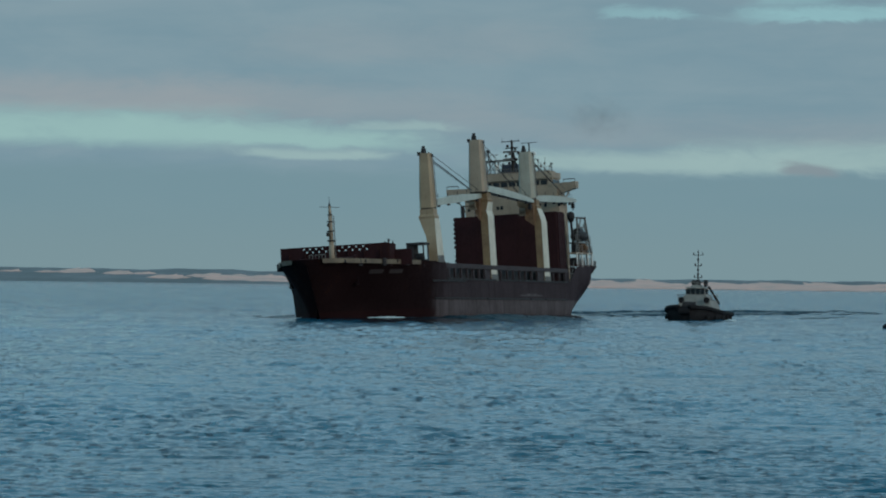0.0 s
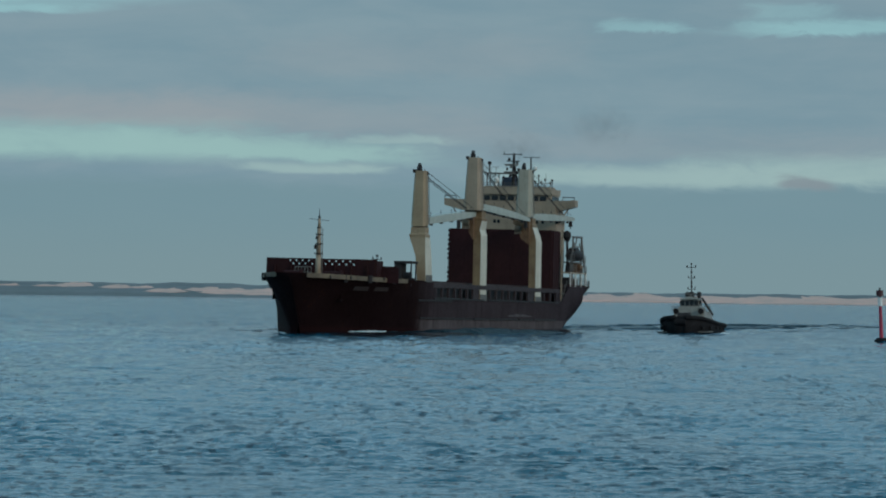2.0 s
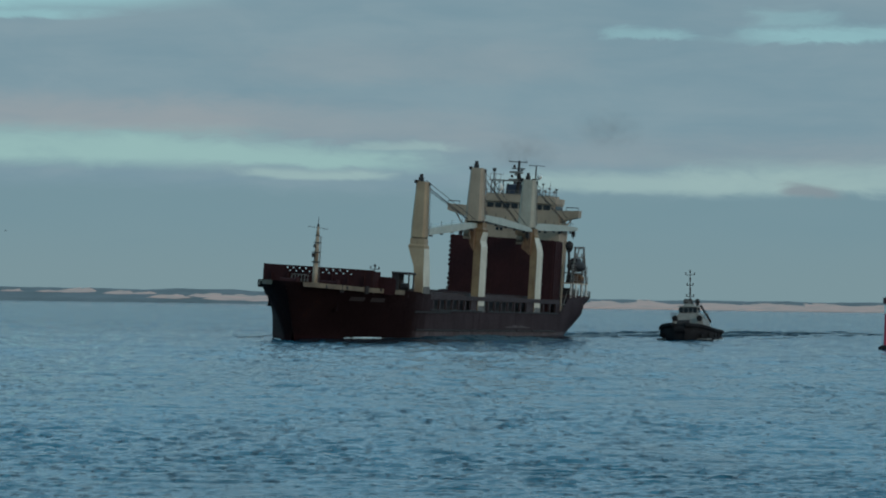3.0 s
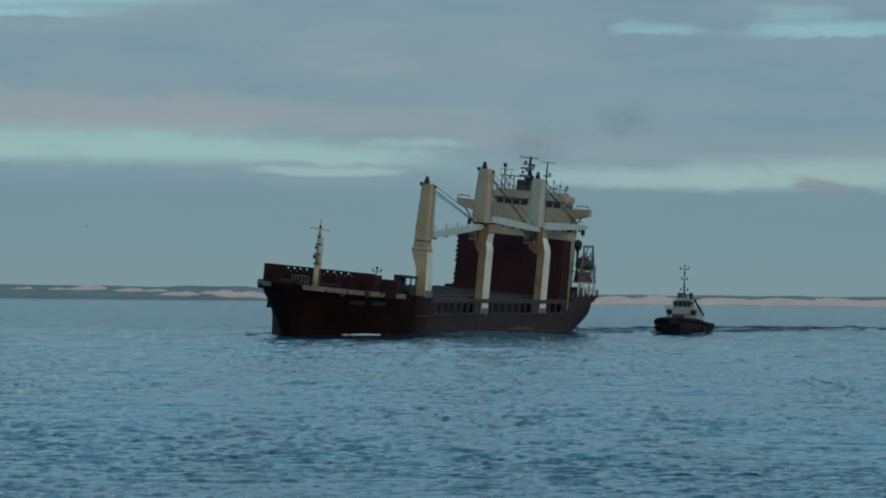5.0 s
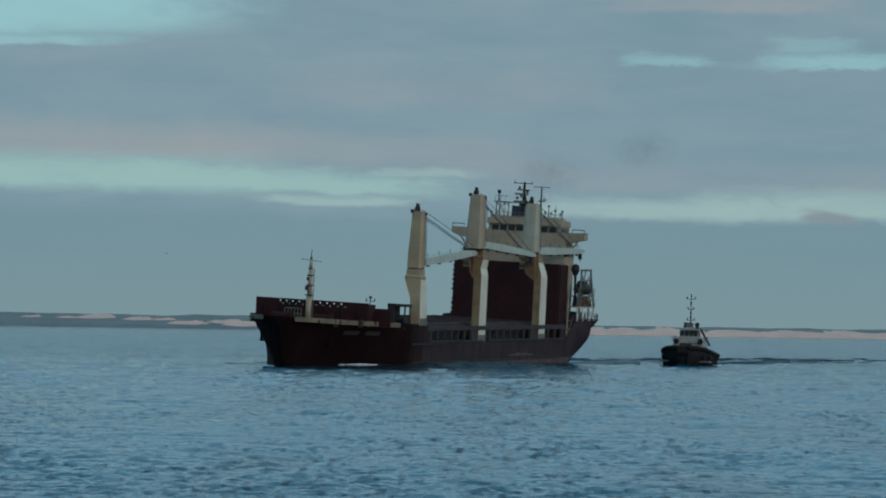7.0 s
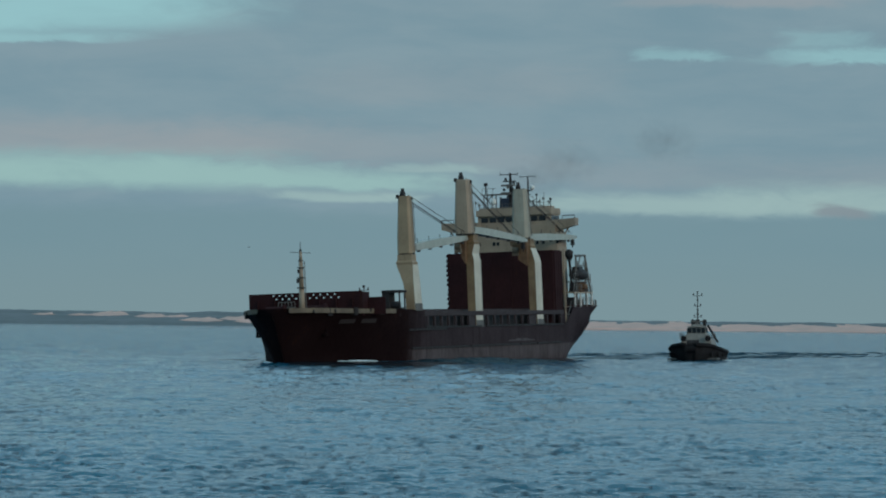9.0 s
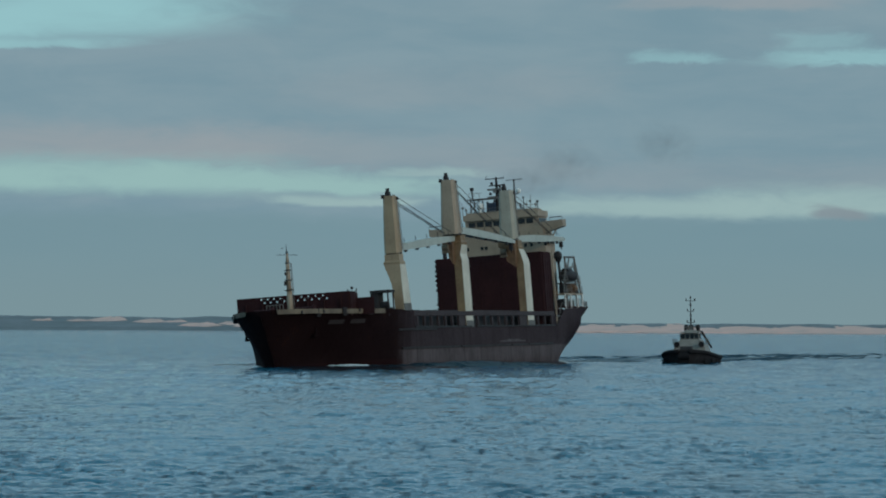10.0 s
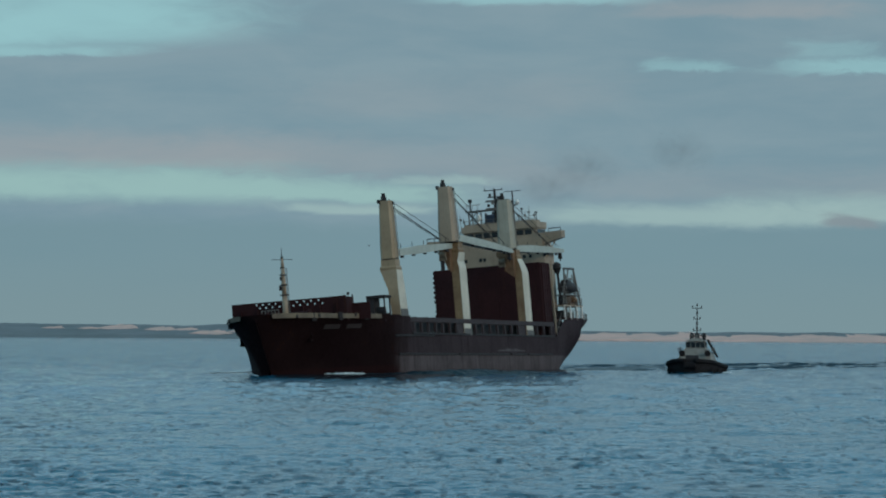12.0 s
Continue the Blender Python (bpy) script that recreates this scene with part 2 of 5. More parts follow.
def water_material(name, dark, light, rough, gloss):
    """Sea water: the shade of steep wave faces painted in strokes of all sizes."""
    m = bpy.data.materials.new(name)
    m.use_nodes = True
    tree = m.node_tree
    nodes, links = tree.nodes, tree.links
    bsdf = nodes["Principled BSDF"]
    co = nodes.new("ShaderNodeTexCoord").outputs["Object"]

    def stretched(sx, sy):
        mp = nodes.new("ShaderNodeMapping")
        mp.inputs["Scale"].default_value = (sx, sy, 1.0)
        links.new(co, mp.inputs[0])
        return mp.outputs[0]

    chop, ripple = noise_tex(tree, stretched(0.55, 1.0), 1.6, 5.0, 0.6, 0.6), noise_tex(tree, stretched(0.55, 1.0), 6.0, 4.0, 0.6, 0.4)
    patch = noise_tex(tree, stretched(0.55, 0.5), 0.035, 4.0, 0.55)
    gust = noise_tex(tree, stretched(1.0, 0.10), 0.09, 3.0, 0.5)
    # short strokes of painted wave shade in three sizes, stretched for the camera's view
    wave_shade = None
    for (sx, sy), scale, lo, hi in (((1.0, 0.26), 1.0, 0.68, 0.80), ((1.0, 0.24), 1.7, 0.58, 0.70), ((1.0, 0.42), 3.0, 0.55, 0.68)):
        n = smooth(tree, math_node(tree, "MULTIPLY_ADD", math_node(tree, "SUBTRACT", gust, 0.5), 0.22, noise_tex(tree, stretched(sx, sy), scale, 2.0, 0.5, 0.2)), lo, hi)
        wave_shade = n if wave_shade is None else math_node(tree, "MAXIMUM", wave_shade, n)
    stroke = math_node(tree, "MULTIPLY", wave_shade, 0.85)
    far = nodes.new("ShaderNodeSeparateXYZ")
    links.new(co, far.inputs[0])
    # bluer and duller with distance, the waves' sky reflection put into the colour
    far_tint = smooth(tree, far.outputs[1], 190.0, 620.0)
    # wider bands painted dark for far waves, sized to fit the camera's view
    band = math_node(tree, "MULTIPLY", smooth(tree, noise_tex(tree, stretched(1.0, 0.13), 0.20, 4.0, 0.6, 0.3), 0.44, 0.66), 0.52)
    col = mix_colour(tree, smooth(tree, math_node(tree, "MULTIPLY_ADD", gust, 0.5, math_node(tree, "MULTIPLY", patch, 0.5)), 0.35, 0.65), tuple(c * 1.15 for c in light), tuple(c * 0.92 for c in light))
    col = mix_colour(tree, math_node(tree, "MULTIPLY", far_tint, 0.9), col, (0.004, light[1] * 1.24, light[2] * 1.42))
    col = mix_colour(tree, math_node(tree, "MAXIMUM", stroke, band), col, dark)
    links.new(col, bsdf.inputs["Base Color"])
    bsdf.inputs["IOR"].default_value = 1.333
    links.new(smooth(tree, stroke, 0.0, 1.0, rough, rough + 0.12), bsdf.inputs["Roughness"])
    links.new(math_node(tree, "MULTIPLY", smooth(tree, stroke, 0.0, 1.0, gloss, gloss * 0.35), math_node(tree, "MULTIPLY_ADD", far_tint, -0.94, 1.0)), bsdf.inputs["Specular IOR Level"])
    hgt = math_node(tree, "MULTIPLY_ADD", chop, 1.0, math_node(tree, "MULTIPLY", ripple, 0.22))
    b = nodes.new("ShaderNodeBump")
    b.inputs["Strength"].default_value, b.inputs["Distance"].default_value = 0.35, 0.3
    links.new(hgt, b.inputs["Height"])
    links.new(b.outputs[0], bsdf.inputs["Normal"])
    return m


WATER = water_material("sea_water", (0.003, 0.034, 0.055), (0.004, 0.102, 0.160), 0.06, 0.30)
# dark copy of the sea water, reflection and shade put into its colour
SHADED_WATER = water_material("shaded_water", (0.003, 0.013, 0.020), (0.004, 0.030, 0.044), 0.3, 0.06)


# ---- mesh helpers ----
def box(bm, c, s, taper=1.0, bevel=0.0):
    """A box round centre c with sizes s; taper scales the top."""
    vs = []
    for dz in (-0.5, 0.5):
        k = taper if dz > 0 else 1.0
        for dx, dy in ((-0.5, -0.5), (0.5, -0.5), (0.5, 0.5), (-0.5, 0.5)):
            vs.append(bm.verts.new((c[0] + dx * s[0] * k, c[1] + dy * s[1] * k, c[2] + dz * s[2])))
    fs = [bm.faces.new([vs[i] for i in f]) for f in ((3, 2, 1, 0), (4, 5, 6, 7), (0, 1, 5, 4), (1, 2, 6, 5), (2, 3, 7, 6), (3, 0, 4, 7))]
    if bevel:
        bmesh.ops.bevel(bm, geom=list({e for f in fs for e in f.edges}), offset=bevel, segments=2, profile=0.7, affect="EDGES")
    return vs


def rod(bm, a, b, r, r2=None, n=8):
    """A round bar from a to b."""
    a, b = Vector(a), Vector(b)
    r2 = r if r2 is None else r2
    q = (b - a).to_track_quat("Z", "Y")
    rings = []
    for p, rad in ((a, r), (b, r2)):
        rings.append([bm.verts.new(p + q @ Vector((rad * math.cos(i * math.tau / n), rad * math.sin(i * math.tau / n), 0))) for i in range(n)])
    for i in range(n):
        bm.faces.new((rings[0][i], rings[0][(i + 1) % n], rings[1][(i + 1) % n], rings[1][i]))
    bm.faces.new(rings[0][::-1])
    bm.faces.new(rings[1])


def loft(bm, rings, close=True):
    """Skin over rings of points, each ring closed, ends capped."""
    vr = [[bm.verts.new(p) for p in ring] for ring in rings]
    n = len(vr[0])
    for a, b in zip(vr, vr[1:]):
        for i in range(n):
            bm.faces.new((a[i], a[(i + 1) % n], b[(i + 1) % n], b[i]))
    if close:
        bm.faces.new(vr[0][::-1])
        bm.faces.new(vr[-1])


def sphere(bm, c, r, seg=14, rings=8):
    bmesh.ops.create_uvsphere(bm, u_segments=seg, v_segments=rings, radius=1.0,
                              matrix=Matrix.Translation(c) @ Matrix.Diagonal((*(r if isinstance(r, tuple) else (r, r, r)), 1)))


def part(name, bm, mat, parent, label="", smooth_faces=False):
    """Link a bmesh as one mesh object under a thing or a part."""
    bmesh.ops.recalc_face_normals(bm, faces=bm.faces)
    me = bpy.data.meshes.new(name)
    bm.to_mesh(me)
    bm.free()
    me.materials.append(mat)
    if smooth_faces:
        me.polygons.foreach_set("use_smooth", [True] * len(me.polygons))
    ob = new(name, me)
    ob.parent = parent
    return tagged(ob, label)


def again(ob, offset, turn=0.0):
    """One more piece on the same mesh, moved by offset."""
    o = new(ob.name.split(".")[0], ob.data)
    o.parent = ob.parent
    o.matrix_basis = pose(*offset, 0, 0, turn)
    if "label" in ob:
        o["label"] = ob["label"]
    return o


def made(*shapes):
    """A bmesh from a list of (function, arguments)."""
    bm = bmesh.new()
    for fn, *args in shapes:
        fn(bm, *args)
    return bm


def curve_at(table, y):
    """Smooth reading of a short table of (place, value)."""
    for (a, va), (b, vb) in zip(table, table[1:]):
        if a <= y <= b or b <= y <= a:
            k = (y - a) / (b - a)
            return va + (vb - va) * k
    return table[0][1] if abs(y - table[0][0]) < abs(y - table[-1][0]) else table[-1][1]


# ---- sea ----
def wave_height(x, y):
    """Wind sea of short crests running towards the shore, with gusts that roughen it in patches."""
    rng = np.random.RandomState(4)
    gust = 0.75 + 0.35 * np.sin(x * 0.11 + 1.3 * np.sin(y * 0.05)) * np.sin(y * 0.083 + 0.7 + 0.9 * np.sin(x * 0.07))
    z = np.zeros_like(x)
    # longer waves grow with distance, shaped to fit the camera's view
    distance_gain = np.clip((np.abs(y) - 70) / 260, 0, 1)
    for i in range(110):
        mid = i < 30
        length = 2.2 * (6.5 / 2.2) ** rng.rand() if mid else 0.24 * (1.25 / 0.24) ** rng.rand()
        turn = rng.normal(-1.60, 0.45 if mid else 0.38)
        amp = 0.0045 * length if mid else 0.0080 * length ** 0.75
        k = math.tau / length
        ph = k * (x * math.cos(turn) + y * math.sin(turn)) + rng.rand() * math.tau
        z += amp * (np.sin(ph) + 0.35 * np.sin(2 * ph + 1.57)) * ((0.22 + 1.1 * distance_gain) if mid else gust)
    return z


def build_sea():
    """One sheet from under the camera to beyond the far shore; rows lie closer together near the camera."""
    ys = np.concatenate([[-6000, -1500, -300, -40, 10, 30, 50], 1.0 / np.linspace(1 / 68.0, 1 / 620.0, 820), np.geomspace(626, 4900, 160), [8000, 14000]])
    us = np.concatenate([[-40, -12, -4, -1.2, -0.45, -0.2], np.linspace(-0.136, 0.136, 740), [0.2, 0.45, 1.2, 4, 12, 40]])
    spread = np.maximum(np.abs(ys), 68.0)
    y = np.repeat(ys, len(us)).reshape(len(ys), len(us))
    x = spread[:, None] * us[None, :]
    x = np.clip(x, -14000, 14000)
    fade = np.clip((3600 - np.abs(y)) / 1500, 0, 1) * (np.abs(us)[None, :] < 0.14) * (y > 60)
    z = wave_height(x, y) * fade
    verts = np.stack([x, y, z], -1).reshape(-1, 3).astype(np.float32)
    n, m = y.shape
    i = np.arange(n - 1)[:, None] * m + np.arange(m - 1)[None, :]
    faces = np.stack([i, i + 1, i + m + 1, i + m], -1).reshape(-1, 4).astype(np.int32)
    me = bpy.data.meshes.new("water")
    me.vertices.add(len(verts))
    me.vertices.foreach_set("co", verts.ravel())
    me.loops.add(faces.size)
    me.loops.foreach_set("vertex_index", faces.ravel())
    me.polygons.add(len(faces))
    me.polygons.foreach_set("loop_start", np.arange(0, faces.size, 4, dtype=np.int32))
    me.polygons.foreach_set("use_smooth", [True] * len(faces))
    me.update(calc_edges=True)
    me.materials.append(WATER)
    return tagged(new("water", me), "choppy blue-green sea under a cloudy evening sky", "sea", kind="structure")


sea = build_sea()


# ---- far shore ----
def crest_height(x):
    return 16.6 + 1.0 * noise.noise((x * 0.006, 3, 0)) + (1.6 if x < 0 else 0.8) * noise.noise((x * 0.02, 7, 0)) + 0.5 * noise.noise((x * 0.09, 4, 0)) - 5.2 * max(0.0, min(1.0, (x + 300) / 450))


def shore_point(x, z):
    """Depth of the shore's slope at a height."""
    return 4300 + 260 * (max(z, 0.0) / crest_height(x)) ** (1 / 0.75)


def build_shore():
    xs, rows = np.linspace(-3200, 3200, 900), 14
    verts, faces = [], []
    for j in range(rows):
        k = j / (rows - 1)
        for x in xs:
            h = crest_height(x) * k ** 0.75 + 0.35 * noise.noise((x * 0.06, j * 0.8, 5)) * (0 < j)
            verts.append((x, 4300 + 260 * k, h if j else -1.5))
    n = len(xs)
    for j in range(rows - 1):
        for i in range(n - 1):
            faces.append((j * n + i, j * n + i + 1, (j + 1) * n + i + 1, (j + 1) * n + i))
    me = bpy.data.meshes.new("shore")
    me.from_pydata(verts, [], faces)
    me.polygons.foreach_set("use_smooth", [True] * len(me.polygons))
    me.materials.append(SCRUB)
    return tagged(new("ground", me), "low scrub-covered coast on the far side of the bay", "coast", kind="structure")


def build_dune(x, width, foot, top, seed):
    """A bare hill of sand that lies on the slope of the shore, with a soft ragged outline."""
    bm = bmesh.new()
    nu, nv = 48, 9
    grid = []
    for j in range(nv):
        v = j / (nv - 1)
        row = []
        for i in range(nu):
            u = i / (nu - 1) * 2 - 1
            xx = x + u * width / 2
            arch = max(0.0, 1 - abs(u) ** 2.1) ** 0.8 * (0.86 + 0.30 * noise.noise((u * 2.3, seed, 0)) + 0.10 * noise.noise((u * 9, seed, 4)))
            low = foot + 0.25 * (top - foot) * abs(u) ** 2 + 0.4 * noise.noise((u * 4, seed, 9))
            z = low + (max(low + 0.1, foot + (top - foot) * arch) - low) * v
            edge = min(1.0, 4 * v, 4 * (1 - v), 6 * (1 - abs(u)))
            row.append(bm.verts.new((xx, shore_point(xx, z) - 7 * edge + 4 * (edge <= 0), z + 0.2 * noise.noise((u * 12, v * 4, seed)))))
        grid.append(row)
    for a, b in zip(grid, grid[1:]):
        for i in range(nu - 1):
            bm.faces.new((a[i], a[i + 1], b[i + 1], b[i]))
    ob = part("sand_dune", bm, SAND, None, "", True)
    return tagged(ob, "pale pink bare sand dune among scrub on the far coast", "dune", "dunes on the far coast")


# middle, width, foot, top
DUNES = [
    (-524, 24, 11.1, 14.1),
    (-481, 23, 10.8, 13.4),
    (-448, 47, 10.6, 16.9),
    (-393, 32, 9.3, 14.7),
    (-362, 28, 9.8, 13.5),
    (-325, 45, 5.0, 11.0),
    (-283, 39, 6.9, 13.3),
    (-252, 56, 3.4, 12.1),
    (-198, 93, 2.8, 12.2),
    (-118, 120, 2.7, 12.7),
    (-25, 134, 2.7, 12.7),
    (69, 134, 2.0, 12.7),
    (162, 134, 0.1, 11.4),
    (236, 120, -0.2, 10.5),
    (316, 127, -0.4, 10.3),
    (389, 120, -0.7, 9.4),
    (456, 120, -0.7, 10.3),
    (529, 120, -0.6, 10.1),
    (609, 120, -0.1, 11.2),
]
build_shore()
for n, d in enumerate(DUNES):
    build_dune(d[0], d[1] * 1.3, d[2] - (1.6 if d[0] > 100 else 0.5), d[3] + (0.9 if d[0] > 100 else 0.3), n * 3.7)


# ---- cargo ship: x to starboard, y ahead of the foremast, z up from the waterline ----
DECK_HALF = [(11.5, 0.9), (11.1, 1.7), (10.2, 2.8), (8.6, 3.9), (6.5, 4.95), (4.0, 5.85), (0.0, 6.9), (-1.5, 7.3), (-4.0, 7.95), (-9.0, 9.1), (-14.0, 9.85), (-17.0, 10.0), (-100.0, 10.0), (-106.0, 10.0), (-110.0, 9.75), (-113.5, 8.7), (-115.0, 7.2)]
WATER_HALF = [(11.5, 0.0), (7.5, 0.6), (7.2, 1.0), (6.0, 1.7), (3.0, 2.9), (-2.0, 4.9), (-7.0, 7.0), (-12.0, 8.9), (-17.0, 9.8), (-22.0, 10.0), (-84.0, 10.0), (-92.0, 9.4), (-98.0, 7.4), (-104.0, 4.2), (-109.0, 1.2), (-111.0, 0.5), (-115.0, 0.0)]
TOP_LINE = [(11.5, 6.9), (0.0, 6.65), (-16.5, 6.45), (-18.0, 6.40), (-18.01, 4.30), (-89.5, 4.30), (-94.5, 6.65), (-115.0, 6.9)]


def hull_section(y, n=14):
    """Points of one side from below the water to the deck edge."""
    bd, bw, top = curve_at(DECK_HALF, y), curve_at(WATER_HALF, y), curve_at(TOP_LINE, y)
    # overhangs: the stem rakes and the stern counter rises from the water
    low = -4.0
    if y > 7.0:
        low = (y - 7.0) / 4.5 * 6.5
    if y < -104.0:
        low = -4.0 + min(1.0, (-104.0 - y) / 9.0) * 7.4
    pts = []
    for i in range(n):
        k = i / (n - 1)
        z = low + (top - low) * k
        if y > -30:
            f = max(0.0, min(1.0, z / 6.6)) ** 1.35
        elif y < -84:
            f = max(0.0, min(1.0, (z + 0.2) / 4.8)) ** 0.5
        else:
            f = 1.0
        half = bw + (bd - bw) * f
        if z < 0:
            half *= 1 - 0.35 * (z / -4.0) ** 2 if abs(y + 50) < 60 else 1 + z * 0.12
        if y > 7.0:
            half = bd * max(k, 0.0) ** (0.75 + 0.06 * (11.5 - y))
        if y < -104.0:
            half = bd * (0.10 + 0.90 * k ** 0.55)
        pts.append((max(half, 0.02), z))
    return pts


def build_hull(ship):
    ys = [11.5, 11.2, 10.8, 10.2, 9.5, 8.6, 7.6, 7.0, 6.0, 5.0, 4.0, 2.5, 1.0, -0.5, -2, -4, -6, -8, -10, -12, -14, -16, -17.9, -18.02, -20, -22, -26, -34, -42, -52, -62, -72, -80, -84, -87, -89.5, -91, -93, -94.6, -96, -98, -100, -102, -104, -106, -108, -109.5, -111, -112.4, -113.5, -114.4, -115]
    bm = bmesh.new()
    for side in (1, -1):
        grid = [[bm.verts.new((side * h, y, z)) for h, z in hull_section(y)] for y in ys]
        for a, b in zip(grid, grid[1:]):
            for i in range(len(a) - 1):
                bm.faces.new((a[i], a[i + 1], b[i + 1], b[i]))
        if side == 1:
            first = grid
        else:
            for g in (0, -1):
                for i in range(len(first[g]) - 1):
                    bm.faces.new((first[g][i], first[g][i + 1], grid[g][i + 1], grid[g][i]))
    bmesh.ops.remove_doubles(bm, verts=bm.verts, dist=0.03)
    hull = part("hull", bm, MAROON, ship, "dark maroon steel hull, scraped sides with painted light", True)
    # decks inside the hull's edge
    for name, y0, y1, drop, step in (("forecastle_deck", 10.2, -17.8, 0.75, 2.0), ("main_deck", -17.8, -94.0, 0.1, 8.0), ("poop_deck", -94.6, -114.0, 0.9, 2.0)):
        bm = bmesh.new()
        rows = []
        n = max(3, int((y0 - y1) / step))
        for i in range(n + 1):
            y = y0 + (y1 - y0) * i / n
            z = (4.25 if name == "main_deck" else curve_at(TOP_LINE, y) - drop)
            h = curve_at(DECK_HALF, y) - 0.12 - (0.35 if name != "main_deck" else 0.0)
            rows.append((bm.verts.new((-h, y, z)), bm.verts.new((h, y, z))))
        for a, b in zip(rows, rows[1:]):
            bm.faces.new((a[0], a[1], b[1], b[0]))
        part(name, bm, DECK, ship)
    # end walls of the raised forecastle and poop
    part("bulkhead", made((box, (0, -17.75, 5.2), (19.6, 0.12, 2.3))), MAROON, ship)
    part("bulkhead", made((box, (0, -94.5, 5.2), (19.4, 0.12, 2.9))), MAROON, ship)
    # cream band along the forecastle's edge, with dark fairleads in it
    for side in (1, -1):
        bm = bmesh.new()
        pts = []
        for i in range(25):
            y = 10.9 - i * 0.82
            pts.append((y, curve_at(DECK_HALF, y) + 0.06, curve_at(TOP_LINE, y)))
        vr = []
        for y, h, top in pts:
            vr.append([bm.verts.new((side * x, y, z)) for x, z in ((h - 0.02, top - 0.52), (h + 0.04, top - 0.52), (h + 0.04, top + 0.04), (h - 0.12, top + 0.04))])
        for a, b in zip(vr, vr[1:]):
            for i in range(4):
                bm.faces.new((a[i], a[(i + 1) % 4], b[(i + 1) % 4], b[i]))
        part("bulwark_band", bm, BAND, ship, "rust-streaked cream band along the forecastle edge")
        for y in (8.2, 4.6, 0.6, -3.0, -4.0):
            h = curve_at(DECK_HALF, y)
            part("fairlead", made((box, (side * (h + 0.06), y, 6.50), (0.16, 0.8, 0.38), 0.8, 0.08)), DARK, ship)
    # rubbing strakes along the port and starboard side
    for side in (1, -1):
        for y0, y1, z in ((-13.0, -27.5, 3.95), (-18.5, -44.0, 4.22), (-46.5, -88.0, 4.22), (-14.0, -38.0, 1.66), (-38.6, -63.0, 1.66), (-63.8, -72.0, 1.66), (-72.8, -86.5, 1.66)):
            bm = bmesh.new()
            n = 8
            rings = []
            for i in range(n + 1):
                y = y0 + (y1 - y0) * i / n
                h = next(h for h, zz in hull_section(y, 40) if zz >= z - 0.1)
                rings.append([(side * (h - 0.05), y, z - 0.12), (side * (h + 0.13), y, z - 0.10), (side * (h + 0.13), y, z + 0.10), (side * (h - 0.05), y, z + 0.14)])
            loft(bm, rings)
            part("rubbing_strake", bm, DARK, ship, "dark rubbing strake")
    # pale scrape where fenders have rubbed the port side bare
    bm = bmesh.new()
    rings = []
    for i in range(15):
        k = i / 14
        top = 2.12 + 0.30 * math.sin(math.pi * k) ** 0.7 + 0.06 * math.sin(k * 21)
        rings.append([(-9.99, -57.5 - 14 * k, 2.08), (-10.03, -57.5 - 14 * k, 2.08), (-10.03, -57.5 - 14 * k, top), (-9.99, -57.5 - 14 * k, top)])
    loft(bm, rings)
    part("scrape_mark", bm, SCRAPED, ship, "pale scraped patch on the hull side")
    return hull


def build_side_bulwark(ship):
    """Gallery of openings under the hatch coaming beam, with upright stanchions."""
    spans = ((-19.6, -38.6, 6), (-44.0, -69.2, 7), (-75.2, -86.8, 3))
    for side in (1, -1):
        x = side * 9.86
        part("coaming_beam", made((box, (x, -53.2, 5.92), (0.36, 70.6, 0.60), 1.0, 0.05)), BROWN_SIDE, ship, "worn grey-brown beam over the side openings")
        part("side_plate", made((box, (x, -18.75, 4.98), (0.26, 1.6, 1.34))), MAROON, ship)
        part("side_plate", made((box, (x, -88.0, 4.98), (0.26, 2.2, 1.34))), MAROON, ship)
        part("coaming_wall", made((box, (side * 8.1, -52.5, 5.2), (0.2, 68.5, 1.95))), DARK, ship)
        first = None
        for y0, y1, n in spans:
            for i in range(n + 1):
                y = y0 + (y1 - y0) * i / n
                if first is None:
                    first = part("stanchion", made((box, (0, 0, 0), (0.28, 0.55, 1.30))), BROWN_SIDE, ship)
                    first.matrix_basis = pose(x, y, 4.96)
                else:
                    again(first, (x, y, 4.96))
        if side == -1:
            for y0, y1 in ((-38.6, -44.0), (-69.2, -75.2)):
                part("side_plate", made((box, (x + 0.05, (y0 + y1) / 2, 4.98), (0.2, y0 - y1, 1.34))), BROWN_SIDE, ship)


